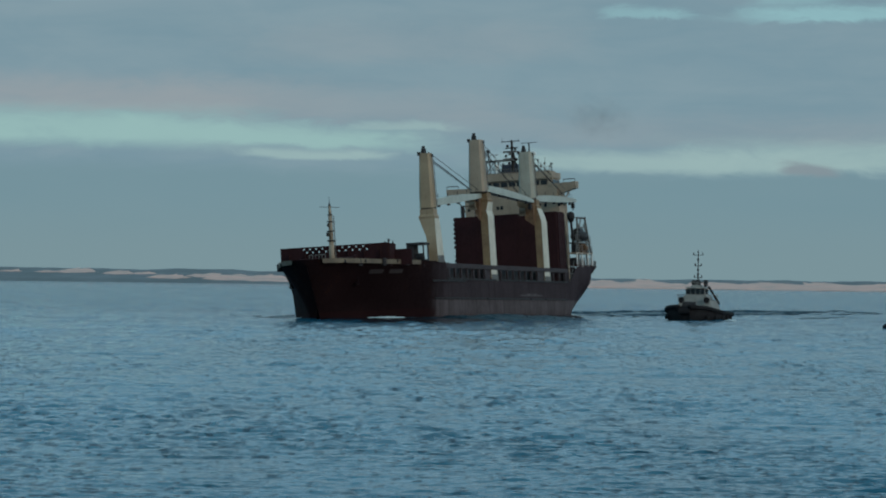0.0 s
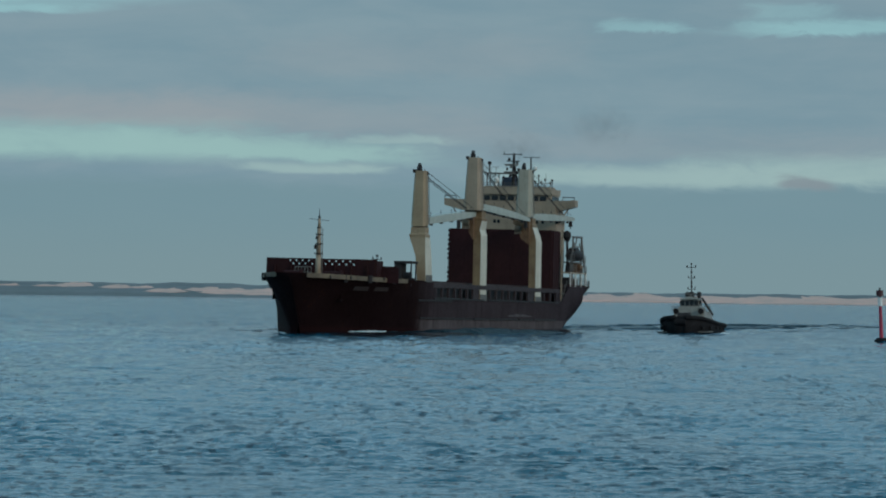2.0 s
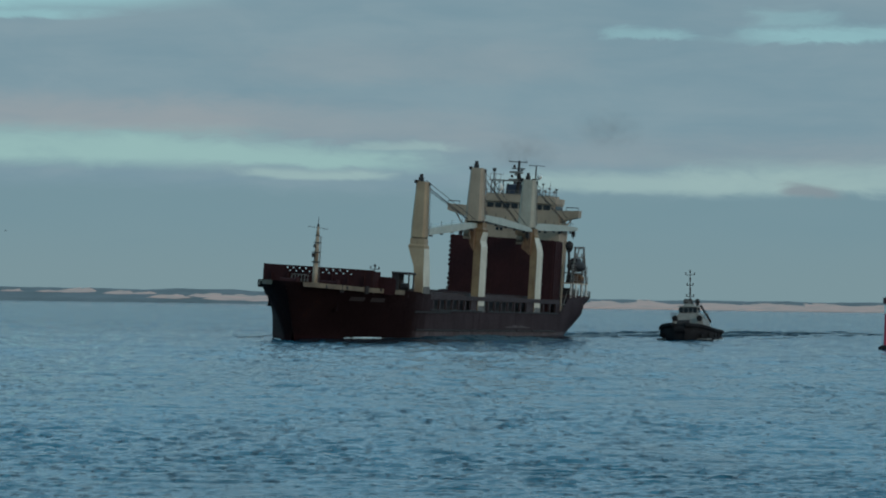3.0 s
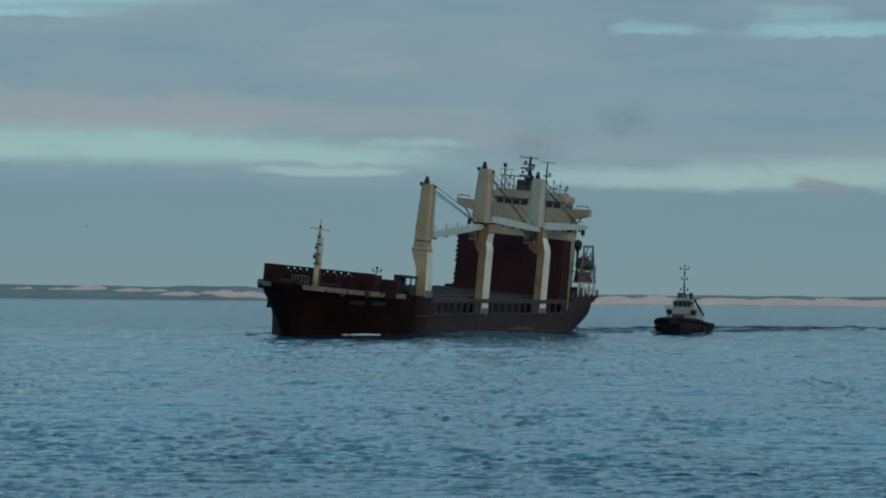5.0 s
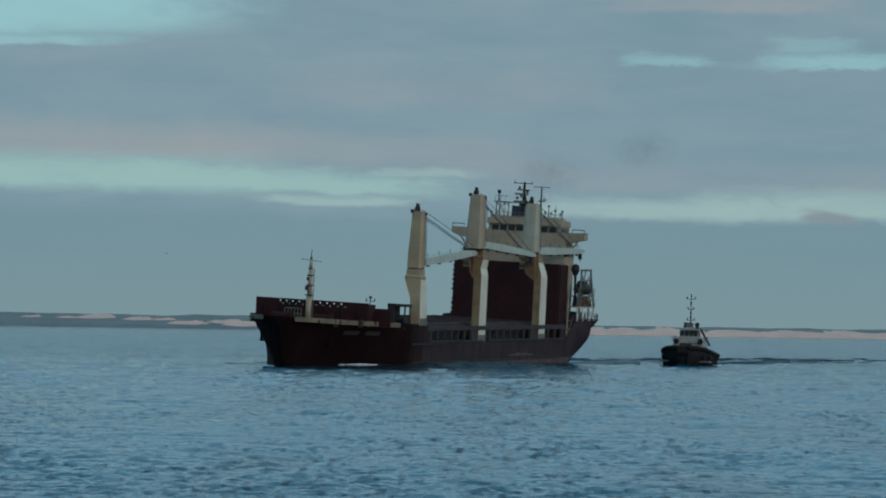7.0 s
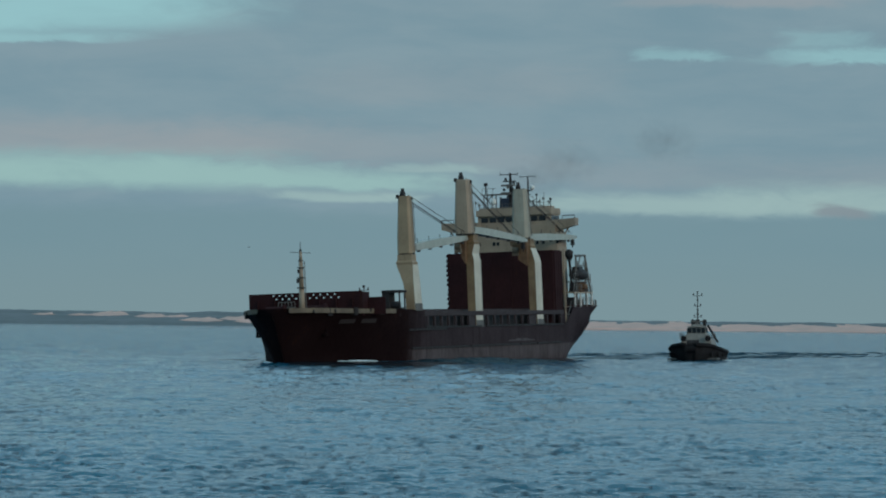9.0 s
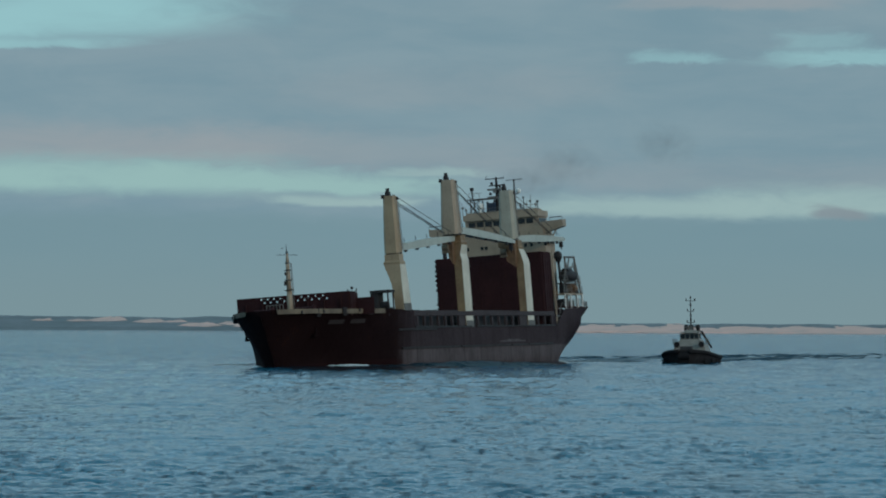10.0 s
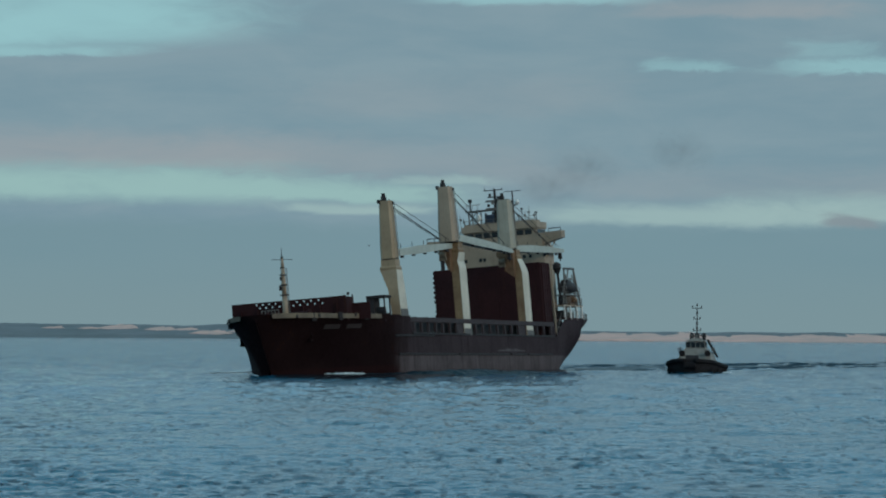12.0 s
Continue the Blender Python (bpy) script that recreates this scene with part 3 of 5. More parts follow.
def build_hatches(ship):
    """Closed hatch covers amidships and the folded stack that stands upright before the house."""
    for k in range(8):
        y = -22.5 - k * 8.0
        if y < -82:
            break
        part("hatch_cover", made((box, (0, y, 6.25), (16.0, 7.9, 0.42), 1.0, 0.06), (box, (0, y + 2.6, 6.50), (15.6, 0.25, 0.10)), (box, (0, y - 2.6, 6.50), (15.6, 0.25, 0.10))), BROWN_SIDE, ship, "flat steel hatch cover")
    stack = part("folded_hatch", made((box, (-1.25, -89.0, 9.6), (15.6, 4.6, 10.4), 1.0, 0.08)), BROWN, ship, "tall dark brown folded hatch covers standing upright")
    rib = part("hatch_rib", made((box, (0, 0, 0), (0.2, 0.06, 10.5), 1.0, 0.02)), BROWN, stack)
    rib.matrix_basis = pose(-8.85, -86.70, 9.6)
    for i in range(1, 6):
        again(rib, (-8.85 + i * 3.0, -86.70, 9.6))
    fold = part("hatch_fold", made((box, (0, 0, 0), (0.24, 0.95, 10.3), 1.0, 0.1)), BROWN, stack)
    fold.matrix_basis = pose(-9.12, -87.6, 9.55)
    for i in range(1, 4):
        again(fold, (-9.12, -87.6 - i * 1.15, 9.55))
    # rubber wheels and cleats that break the free edge
    cleat = part("cleat", made((box, (0, 0, 0), (0.34, 0.7, 0.42), 0.8, 0.06)), BROWN, stack)
    cleat.matrix_basis = pose(6.62, -87.4, 14.5)
    rng = random.Random(5)
    for i in range(1, 15):
        again(cleat, (6.60 + rng.uniform(-0.05, 0.12), -87.4, 14.5 - i * 0.68))
    part("end_post", made((box, (-9.62, -91.0, 9.7), (0.16, 0.35, 10.6), 1.0, 0.03)), PALE_CREAM, ship, "pale upright post beside the hatch stack")
    part("vent_post", made((rod, (5.6, -88.5, 14.6), (5.6, -88.5, 16.6), 0.30, 0.30, 10), (rod, (5.6, -88.5, 16.45), (5.6 - 2.0, -88.5, 16.45), 0.07), (rod, (5.6 - 1.9, -88.5, 14.6), (5.6 - 1.9, -88.5, 16.45), 0.07)), DARK, ship)


def build_crane(ship, y, joint, top, bottom_width, top_width, jib, rope_feet, base_z, forward):
    """One deck crane: pedestal on the port side, tower, jib with its ropes, head sheave."""
    x0 = -8.68 if forward else (-8.72 if y > -60 else -8.05)
    hw, tw = bottom_width / 2, top_width / 2
    bm = bmesh.new()
    rings = []
    for z, h in ((joint, hw), (joint + (top - joint) * 0.25, hw * 0.98), (joint + (top - joint) * 0.85, tw), (top, tw * 0.96)):
        c = 0.28
        rings.append([(x0 + dx * h, y + dy * h * 1.15, z) for dx, dy in ((-1, -1 + c), (-1 + c, -1), (1 - c, -1), (1, -1 + c), (1, 1 - c), (1 - c, 1), (-1 + c, 1), (-1, 1 - c))])
    loft(bm, rings)
    crane = part("deck_crane", bm, CREAM if forward else (PALE_CREAM if y > -60 else TOWER_PAINT), ship, "cream steel deck crane tower with stowed jib" if y > -60 else "pale grey-green deck crane tower with stowed jib")
    part("slewing_ring", made((rod, (x0, y, joint - 0.12), (x0, y, joint + 0.10), hw * 1.08, hw * 1.08, 20)), DARK, crane, "dark slewing ring")
    yp = y - (0.0 if forward else 1.15)
    # pedestal: square head that narrows to a long plate column standing on the ship's side
    bm = bmesh.new()
    zc = joint - 1.1
    secs = [(joint - 0.1, x0 - hw, x0 + hw, hw), (zc + 0.25, x0 - hw, x0 + hw, hw * 1.0), (zc, x0 - hw * 1.15, x0 + hw * (1.15 if forward else 0.95), hw * 1.25), (zc - 0.3, x0 - hw * 1.12, x0 + hw * (1.1 if forward else 0.9), hw * 1.2)]
    if forward:
        secs += [(zc - 2.6, -9.85, -8.55, 1.4), (zc - 4.6, -9.95, -8.8, 1.45), (base_z, -9.97, -8.85, 1.45)]
    else:
        secs += [(zc - 1.5, -9.72, -8.72, 1.6), (zc - 2.3, -9.92, -8.92, 1.62), (base_z, -9.99, -8.98, 1.65)]
    loft(bm, [[(a, yp - h, z), (b, yp - h, z), (b, yp + h, z), (a, yp + h, z)] for z, a, b, h in secs])
    part("pedestal", bm, CREAM if forward else PEDESTAL_SHADE, crane, "cream pedestal with rust stains")
    part("pedestal_foot", made((box, (-10.06, yp, base_z + 0.35), (0.10, 3.3 if not forward else 2.9, 0.9), 1.0, 0.03)), GREY, crane)
    # thin plate added over the outboard face, its light painted in
    bm = bmesh.new()
    loft(bm, [[(a - 0.05, yp - h * 1.01, z), (a - 0.01, yp - h * 1.01, z), (a - 0.01, yp + h * 1.01, z), (a - 0.05, yp + h * 1.01, z)] for z, a, b, h in secs[3:]])
    part("side_face", bm, LIT_FACE, crane, "paler plate on the outboard face, painted as lit")
    # rusty machinery platform under the tower
    if not forward:
        bm = bmesh.new()
        inner = x0 + hw
        loft(bm, [[(-9.0, y - h, z), (b, y - h, z), (b, y + h, z), (-9.0, y + h, z)] for z, b, h in ((joint - 0.3, inner + 0.25, 1.25), (joint - 1.0, inner + 0.25, 1.3), (joint - 1.25, inner - 0.1, 1.25), (joint - 2.5, inner - 0.75, 1.2), (joint - 3.0, inner - 0.8, 1.15), (joint - 3.9, -8.9, 1.1))])
        bracket = part("winch_bracket", bm, RUSTY, crane, "rust-brown winch bracket under the tower")
        part("winch_drum", made((rod, (inner - 0.9, y + 1.45, joint - 1.7), (inner - 0.1, y + 1.45, joint - 1.7), 0.42, 0.42, 14), (box, (inner - 0.5, y + 1.35, joint - 2.2), (1.0, 0.5, 0.5), 0.9, 0.05)), BAND, bracket)
    # head: sheave block, lamp and ladder
    part("head_sheave", made((box, (x0 + tw * 0.25, y + 0.2, top + 0.25), (0.55, 0.9, 0.6), 0.9, 0.08), (rod, (x0 + tw * 0.25, y + 0.2, top + 0.5), (x0 + tw * 0.25, y + 0.2, top + 0.95), 0.26, 0.22, 10)), DARK, crane, "dark sheave block on the tower head")
    part("head_bracket", made((box, (x0 + tw - 0.02, y + 0.6, top - 0.05), (0.3, 0.8, 0.45), 1.0, 0.06)), DARK, crane)
    part("head_bracket", made((box, (x0 - tw + 0.02, y - 0.6, top - 0.3), (0.2, 0.6, 0.4), 1.0, 0.05)), DARK, crane)
    part("ladder", made((rod, (x0 - hw - 0.18, y - 0.6, joint + 0.3), (x0 - tw - 0.15, y - 0.6, top - 0.6), 0.035, 0.035, 6), (rod, (x0 - hw - 0.18, y - 0.1, joint + 0.3), (x0 - tw - 0.15, y - 0.1, top - 0.6), 0.035, 0.035, 6)), GREY, crane)
    # jib: box girder that swells from the heel and narrows to the head
    (ya, za), (yb, zb) = jib
    bm = bmesh.new()
    rings = []
    for k, d, w in ((0.0, 0.30, 0.5), (0.06, 0.42, 0.6), (0.35, 0.50, 0.62), (0.7, 0.42, 0.55), (0.94, 0.30, 0.42), (1.0, 0.2, 0.34)):
        yy, zz = ya + (yb - ya) * k, za + (zb - za) * k + 0.08 * math.sin(k * math.pi)
        rings.append([(x0 - w, yy, zz - d), (x0 + w, yy, zz - d), (x0 + w, yy, zz + d), (x0 - w, yy, zz + d)])
    loft(bm, rings)
    part("jib", bm, JIB_PAINT, crane, "pale grey-green box-girder jib lying aft")
    for k in (0.12, 0.3, 0.48, 0.66, 0.84):
        yy, zz = ya + (yb - ya) * k, za + (zb - za) * k + 0.08 * math.sin(k * math.pi)
        part("jib_lug", made((box, (x0 - 0.3, yy, zz - 0.52), (0.35, 0.6, 0.36), 0.7)), DARK, crane)
        part("jib_post", made((rod, (x0 - 0.5, yy + 1, zz + 0.4), (x0 - 0.5, yy + 1, zz + 1.0), 0.04, 0.04, 6)), DARK, crane)
    part("jib_pin", made((box, (x0, ya + (1.0 if yb < ya else -1.0), za), (1.6, 1.2, 1.0), 0.8, 0.1)), JIB_PAINT, crane)
    part("hook_block", made((box, (x0, yb + 1.2, zb - 0.7), (0.5, 0.9, 0.9), 0.7, 0.1), (rod, (x0, yb + 1.2, zb - 1.1), (x0, yb + 1.2, zb - 1.5), 0.12, 0.06, 8)), DARK, crane)
    for i, (dy, dx) in enumerate(((0.0, -0.35), (1.0, 0.3), (2.2, 0.0), (3.2, -0.15))):
        foot = (x0 + dx, yb + rope_feet + dy * 1.4, zb + 0.55)
        part("rope", made((rod, (x0 + dx * 0.6, y - 0.6, top + 0.2 - 0.3 * i), foot, 0.035, 0.035, 6)), DARK, crane)
    return crane


def build_foredeck(ship):
    # breakwater: plate pierced by two staggered rows of square holes
    bm = bmesh.new()
    top, low = 8.84, 6.0
    y = -1.4
    for z0, z1 in ((low, 8.06), (8.26, 8.46), (8.66, top)):
        box(bm, (0, y, (z0 + z1) / 2), (14.36, 0.1, z1 - z0))
    for z0, z1, xs in ((8.46, 8.66, [4.07, 3.28, 2.48, 1.66, -1.0, -1.88, -2.79, -3.71]), (8.06, 8.26, [3.68, 2.90, 2.09, 1.19, -0.55, -1.39, -2.31, -3.23, -4.19])):
        edges = [7.18] + [v for c in xs for v in (c + 0.11, c - 0.11)] + [-7.18]
        for a, b in zip(edges[::2], edges[1::2]):
            box(bm, ((a + b) / 2, y, (z0 + z1) / 2), (a - b, 0.1, z1 - z0))
    part("breakwater", bm, BROWN, ship, "maroon breakwater plate with two rows of holes")
    for side in (1, -1):
        part("breakwater_stay", made((box, (side * 7.12, -2.9, 7.3), (0.1, 3.0, 2.8), 0.9)), BROWN, ship)
        if side == -1:
            part("low_breakwater", made((box, (side * 8.2, -3.6, 6.95), (2.4, 0.1, 1.95))), BROWN, ship, "lower wing of the breakwater")
        for k in range(3):
            part("breakwater_rib", made((box, (side * (1.8 + 2.1 * k), -1.2, 7.0), (0.1, 0.35, 2.0), 0.8)), BROWN, ship)
    # foremast
    mast = part("foremast", made((rod, (0, 0, 5.9), (0, 0, 9.3), 0.36, 0.33, 14), (rod, (0, 0, 9.3), (0, 0, 12.6), 0.30, 0.24, 14), (rod, (0, 0, 12.6), (0, 0, 13.9), 0.22, 0.14, 12)), PALE_CREAM, ship, "cream tubular foremast with platforms", True)
    for z, r in ((9.35, 0.62), (10.55, 0.55), (11.75, 0.48), (12.6, 0.34)):
        part("platform", made((rod, (0, 0, z), (0, 0, z + 0.14), r * 0.8, r, 12)), GREY, mast)
    part("mast_light", made((rod, (0.35, 0.3, 10.0), (0.35, 0.3, 10.5), 0.16, 0.16, 8)), DARK, mast)
    part("mast_light", made((rod, (0.2, 0.35, 11.2), (0.2, 0.35, 11.6), 0.14, 0.14, 8)), DARK, mast)
    part("mast_head", made((rod, (0, 0, 13.9), (0, 0, 15.0), 0.05, 0.03, 6), (rod, (-1.3, 0, 13.55), (1.3, 0, 13.75), 0.035, 0.035, 6), (rod, (0, 0, 13.8), (0, 0, 14.1), 0.17, 0.12, 8)), DARK, mast)
    part("mast_ladder", made((rod, (-0.5, 0.1, 6.0), (-0.42, 0.1, 12.6), 0.03, 0.03, 6), (rod, (-0.5, -0.25, 6.0), (-0.42, -0.25, 12.6), 0.03, 0.03, 6)), GREY, mast)
    # light frame on the deck ahead of the breakwater
    rail = bmesh.new()
    for i in range(6):
        rod(rail, (2.9 - i * 0.42, 0.3, 6.0), (2.9 - i * 0.42, 0.3, 7.75), 0.05, 0.05, 6)
    for z in (7.1, 7.75):
        rod(rail, (2.9, 0.3, z), (0.8, 0.3, z), 0.05, 0.05, 6)
    part("deck_frame", rail, GREY, ship, "grey rail frame beside the foremast")
    for x in (-2.6, 2.6):
        part("windlass", made((rod, (x - 1.0, 2.6, 6.7), (x + 1.0, 2.6, 6.7), 0.55, 0.55, 14), (box, (x, 2.2, 6.4), (2.4, 1.4, 0.7), 0.9, 0.08), (rod, (x - 1.3, 2.6, 6.7), (x - 1.1, 2.6, 6.7), 0.75, 0.75, 14)), BROWN, ship, "dark windlass")
    for x, y in ((5.2, 5.6), (-5.2, 5.6), (-6.9, 0.8), (6.9, 0.8), (-8.2, -5.5)):
        part("bollard", made((rod, (x, y, 5.9), (x, y, 6.85), 0.18, 0.2, 10), (rod, (x, y - 0.7, 5.9), (x, y - 0.7, 6.85), 0.18, 0.2, 10)), DARK, ship)
    # winch house and vents abaft the breakwater
    part("winch_house", made((box, (-8.1, -11.5, 8.72), (2.4, 2.8, 0.32), 1.0, 0.04), (box, (-7.35, -11.5, 7.3), (0.9, 2.4, 2.6)), (rod, (-9.1, -10.4, 5.7), (-9.1, -10.4, 8.6), 0.10), (rod, (-9.1, -12.6, 5.7), (-9.1, -12.6, 8.6), 0.10), (box, (-8.4, -12.2, 6.2), (1.5, 1.0, 1.1), 0.9, 0.08), (rod, (-8.9, -11.2, 7.0), (-7.9, -11.2, 7.0), 0.5, 0.5, 14)), DARK, ship, "dark mooring winch under a low roof")
    part("store_house", made((box, (-5.9, -12.0, 6.9), (2.2, 3.4, 2.4), 1.0, 0.06)), BROWN, ship)
    part("foredeck_plate", made((box, (-1.0, -7.5, 7.05), (14.0, 0.1, 2.1))), BROWN, ship)
    part("signal_post", made((rod, (-4.4, -11.0, 6.0), (-4.4, -11.0, 9.5), 0.06, 0.05, 8), (rod, (-4.95, -11.0, 9.0), (-3.85, -11.0, 9.0), 0.045, 0.045, 6), (rod, (-4.95, -11, 9.0), (-4.95, -11, 9.35), 0.10, 0.06, 8), (rod, (-3.85, -11, 9.0), (-3.85, -11, 9.35), 0.10, 0.06, 8), (box, (-4.4, -11, 9.45), (0.26, 0.26, 0.3))), DARK, ship)
    # name on the bow: unreadable, plain bars
    for side in (-1, 1):
        for y0, y1 in ((2.6, -0.6), (-2.0, -5.0)):
            bm = bmesh.new()
            rings = []
            for i in range(7):
                y = y0 + (y1 - y0) * i / 6
                sec = hull_section(y, 60)
                lo = next(h for h, z in sec if z >= 4.95)
                hi = next(h for h, z in sec if z >= 5.45)
                rings.append([(side * (lo + 0.02), y, 4.95), (side * (lo + 0.06), y, 4.95), (side * (hi + 0.06), y, 5.45), (side * (hi + 0.02), y, 5.45)])
            loft(bm, rings)
            part("name_bar", bm, FADED, ship, "faded lettering bar on the bow")
        # anchor in its pocket
        y, z = 4.2, 4.2
        h = next(h for h, zz in hull_section(y, 60) if zz >= z)
        part("anchor", made((box, (side * (h - 0.02), y, z), (0.3, 0.3, 1.1), 0.8, 0.06), (box, (side * (h - 0.12), y, z - 0.45), (0.4, 1.1, 0.3), 0.8, 0.08), (rod, (side * (h - 0.25), y, z + 0.55), (side * (h + 0.1), y, z + 0.55), 0.36, 0.36, 12)), MAROON, ship, "dark rusty anchor in its hawse")


def build_house(ship):
    """Accommodation block aft with the bridge on top."""
    house = part("deckhouse", made((box, (-0.2, -98.6, 11.5), (14.6, 5.4, 12.2), 1.0, 0.06)), PALE_CREAM, ship, "cream accommodation block")
    part("bridge_front", made((box, (-0.9, -98.8, 18.0), (12.6, 5.2, 1.6), 1.0, 0.05)), PALE_CREAM, ship, "cream front under the bridge")
    bridge = part("wheelhouse", made((box, (-0.9, -99.4, 19.4), (11.0, 5.0, 2.0), 1.0, 0.05), (box, (-0.9, -99.3, 20.72), (11.3, 5.6, 0.9), 1.0, 0.06), (box, (-0.9, -98.6, 21.3), (10.4, 3.6, 0.35))), PALE_CREAM, ship, "cream wheelhouse with a row of windows")
    pane = None
    for i in range(8):
        x = 3.55 - i * 1.24
        if pane is None:
            pane = part("window", made((box, (0, 0, 0), (1.0, 0.10, 0.72), 1.0, 0.03)), GLASS_DARK, bridge, "dark bridge window")
            pane.matrix_basis = pose(x, -96.88, 19.72)
        else:
            again(pane, (x, -96.88, 19.72))
    for i in range(4):
        again(pane, (-6.42, -97.6 - i * 1.1, 19.72), 90)
    small = part("porthole", made((box, (0, 0, 0), (0.42, 0.10, 0.5), 1.0, 0.04)), GLASS_DARK, bridge)
    small.matrix_basis = pose(2.2, -96.18, 17.35)
    for x in (1.5, -0.6, -1.3, -5.0, -5.7, 4.6, -7.0):
        again(small, (x, -96.18, 17.35))
    for x, z in ((6.5, 16.2), (4.2, 16.2), (2.0, 16.2), (1.4, 16.2), (-2.0, 16.2), (-4.5, 16.2), (-5.4, 16.2), (-7.5, 16.2)):
        again(small, (x, -95.88, z))
    # wings with solid fronts that slope up to their ends
    for side in (1, -1):
        bm = bmesh.new()
        inner, outer = 4.2 if side == 1 else 6.4, 10.05
        secs = ((inner, 17.2, 19.4), (7.6, 17.9, 19.45), (9.3, 18.35, 19.5), (outer, 18.55, 19.55))
        rings = [[(side * x, -98.6, lo), (side * x, -96.6, lo), (side * x, -96.5, hi), (side * x, -98.7, hi)] for x, lo, hi in secs]
        loft(bm, rings)
        wing = part("bridge_wing", bm, PALE_CREAM, ship, "cream open bridge wing")
        part("wing_rail", made((rod, (side * 8.2, -96.6, 19.95), (side * 10.0, -96.6, 19.95), 0.07, 0.07, 6), (rod, (side * 8.2, -96.6, 19.5), (side * 8.2, -96.6, 19.95), 0.04, 0.04, 6), (rod, (side * 10, -96.6, 19.5), (side * 10, -96.6, 19.95), 0.04, 0.04, 6)), DARK, wing)
        part("wing_brace", made((rod, (side * 9.0, -97.4, 18.4), (side * 7.2, -97.4, 15.6), 0.10, 0.10, 8)), PALE_CREAM, wing)
    # mast and aerials on the wheelhouse top
    mast = part("radar_mast", made((rod, (0.3, -100, 21.2), (0.3, -100, 26.6), 0.34, 0.16, 10), (rod, (-0.3, -100.8, 21.2), (0.2, -100.2, 25.0), 0.14, 0.10, 8)), DARK, ship, "dark radar mast with yards and aerials")
    part("yard", made((rod, (1.95, -100, 26.4), (-0.9, -100, 26.4), 0.07, 0.07, 6), (rod, (1.8, -100, 26.4), (1.8, -100, 26.9), 0.05, 0.03, 6), (rod, (-0.8, -100, 26.3), (-0.8, -100, 26.7), 0.05, 0.03, 6), (rod, (1.4, -100, 25.4), (-0.6, -100, 25.4), 0.09, 0.09, 6)), DARK, mast)
    part("radar_scanner", made((box, (0.5, -99.4, 24.8), (2.1, 0.25, 0.28), 1.0, 0.04), (box, (0.5, -99.4, 24.5), (0.4, 0.4, 0.4)), (box, (0.9, -99.5, 23.7), (1.5, 0.25, 0.26), 1.0, 0.04)), GREY, mast)
    for x, z in ((0.9, 25.7), (-0.3, 25.2), (1.2, 24.2), (-0.4, 23.6)):
        part("mast_lamp", made((box, (x, -99.6, z), (0.34, 0.3, 0.4), 0.9, 0.04)), DARK, mast)
    side_mast = part("aerial_mast", made((rod, (-2.6, -99, 21.2), (-2.6, -99, 25.9), 0.16, 0.10, 8), (rod, (-1.4, -99, 25.95), (-3.9, -99, 25.95), 0.05, 0.05, 6), (rod, (-3.2, -99, 23.9), (-2.1, -99, 23.9), 0.09, 0.09, 6)), DARK, ship)
    part("dome", made((sphere, (-3.2, -99, 24.3), 0.38)), WHITE, side_mast)
    frame_bm = bmesh.new()
    for x in (4.0, 2.7):
        for yy in (-98.5, -100.5):
            rod(frame_bm, (x, yy, 21.2), (x, yy, 23.5), 0.09, 0.09, 6)
    box(frame_bm, (2.2, -99.5, 23.5), (4.4, 2.6, 0.14))
    rod(frame_bm, (4.0, -98.5, 21.8), (2.7, -98.5, 23.5), 0.06, 0.06, 6)
    rod(frame_bm, (2.7, -98.5, 21.8), (4.0, -98.5, 23.5), 0.06, 0.06, 6)
    for x in (4.2, 3.4, 2.6):
        rod(frame_bm, (x, -98.4, 23.5), (x, -98.4, 24.4), 0.035, 0.035, 6)
    rod(frame_bm, (4.2, -98.4, 24.4), (2.2, -98.4, 24.4), 0.04, 0.04, 6)
    part("mast_platform", frame_bm, GREY, ship, "grey lattice platform on the wheelhouse top")
    part("search_light", made((rod, (3.7, -98.6, 23.6), (3.7, -98.6, 25.2), 0.10, 0.10, 8), (box, (3.7, -98.6, 25.0), (0.5, 0.4, 0.5), 1.0, 0.08)), DARK, ship)
    for x, h in ((5.0, 1.9), (-4.6, 1.6), (-5.2, 2.3), (-6.0, 1.5), (4.5, 1.3)):
        part("whip_aerial", made((rod, (x, -97.6, 21.2), (x * 1.02, -97.6, 21.2 + h), 0.05, 0.03, 6), (box, (x, -97.6, 21.2 + h * 0.6), (0.3, 0.25, 0.3))), GREY, ship)
    part("satellite_dome", made((rod, (2.5, -98.2, 21.3), (2.5, -98.2, 22.0), 0.16, 0.16, 8), (sphere, (2.5, -98.2, 22.45), (0.42, 0.42, 0.55))), WHITE, ship, "white satellite dome", True)
    for x, h in ((1.3, 1.6), (-1.4, 2.2), (-3.6, 1.0), (-4.1, 1.9), (-6.2, 1.2)):
        part("aerial_post", made((rod, (x, -98.0, 21.3), (x, -98.0, 21.3 + h), 0.07, 0.05, 6), (box, (x, -98.0, 21.3 + h), (0.32, 0.3, 0.26), 0.8, 0.04)), DARK, ship)
    rail = bmesh.new()
    for i in range(13):
        rod(rail, (4.2 - i * 0.87, -96.6, 21.1), (4.2 - i * 0.87, -96.6, 22.0), 0.03, 0.03, 5)
    for z in (21.6, 22.0):
        rod(rail, (4.2, -96.6, z), (-6.3, -96.6, z), 0.03, 0.03, 5)
    part("monkey_rail", rail, GREY, ship)
    funnel = part("funnel", made((box, (1.5, -104.5, 20.5), (3.0, 3.6, 5.2), 0.9, 0.3)), FUNNEL_BLUE, ship, "dark blue funnel behind the wheelhouse")
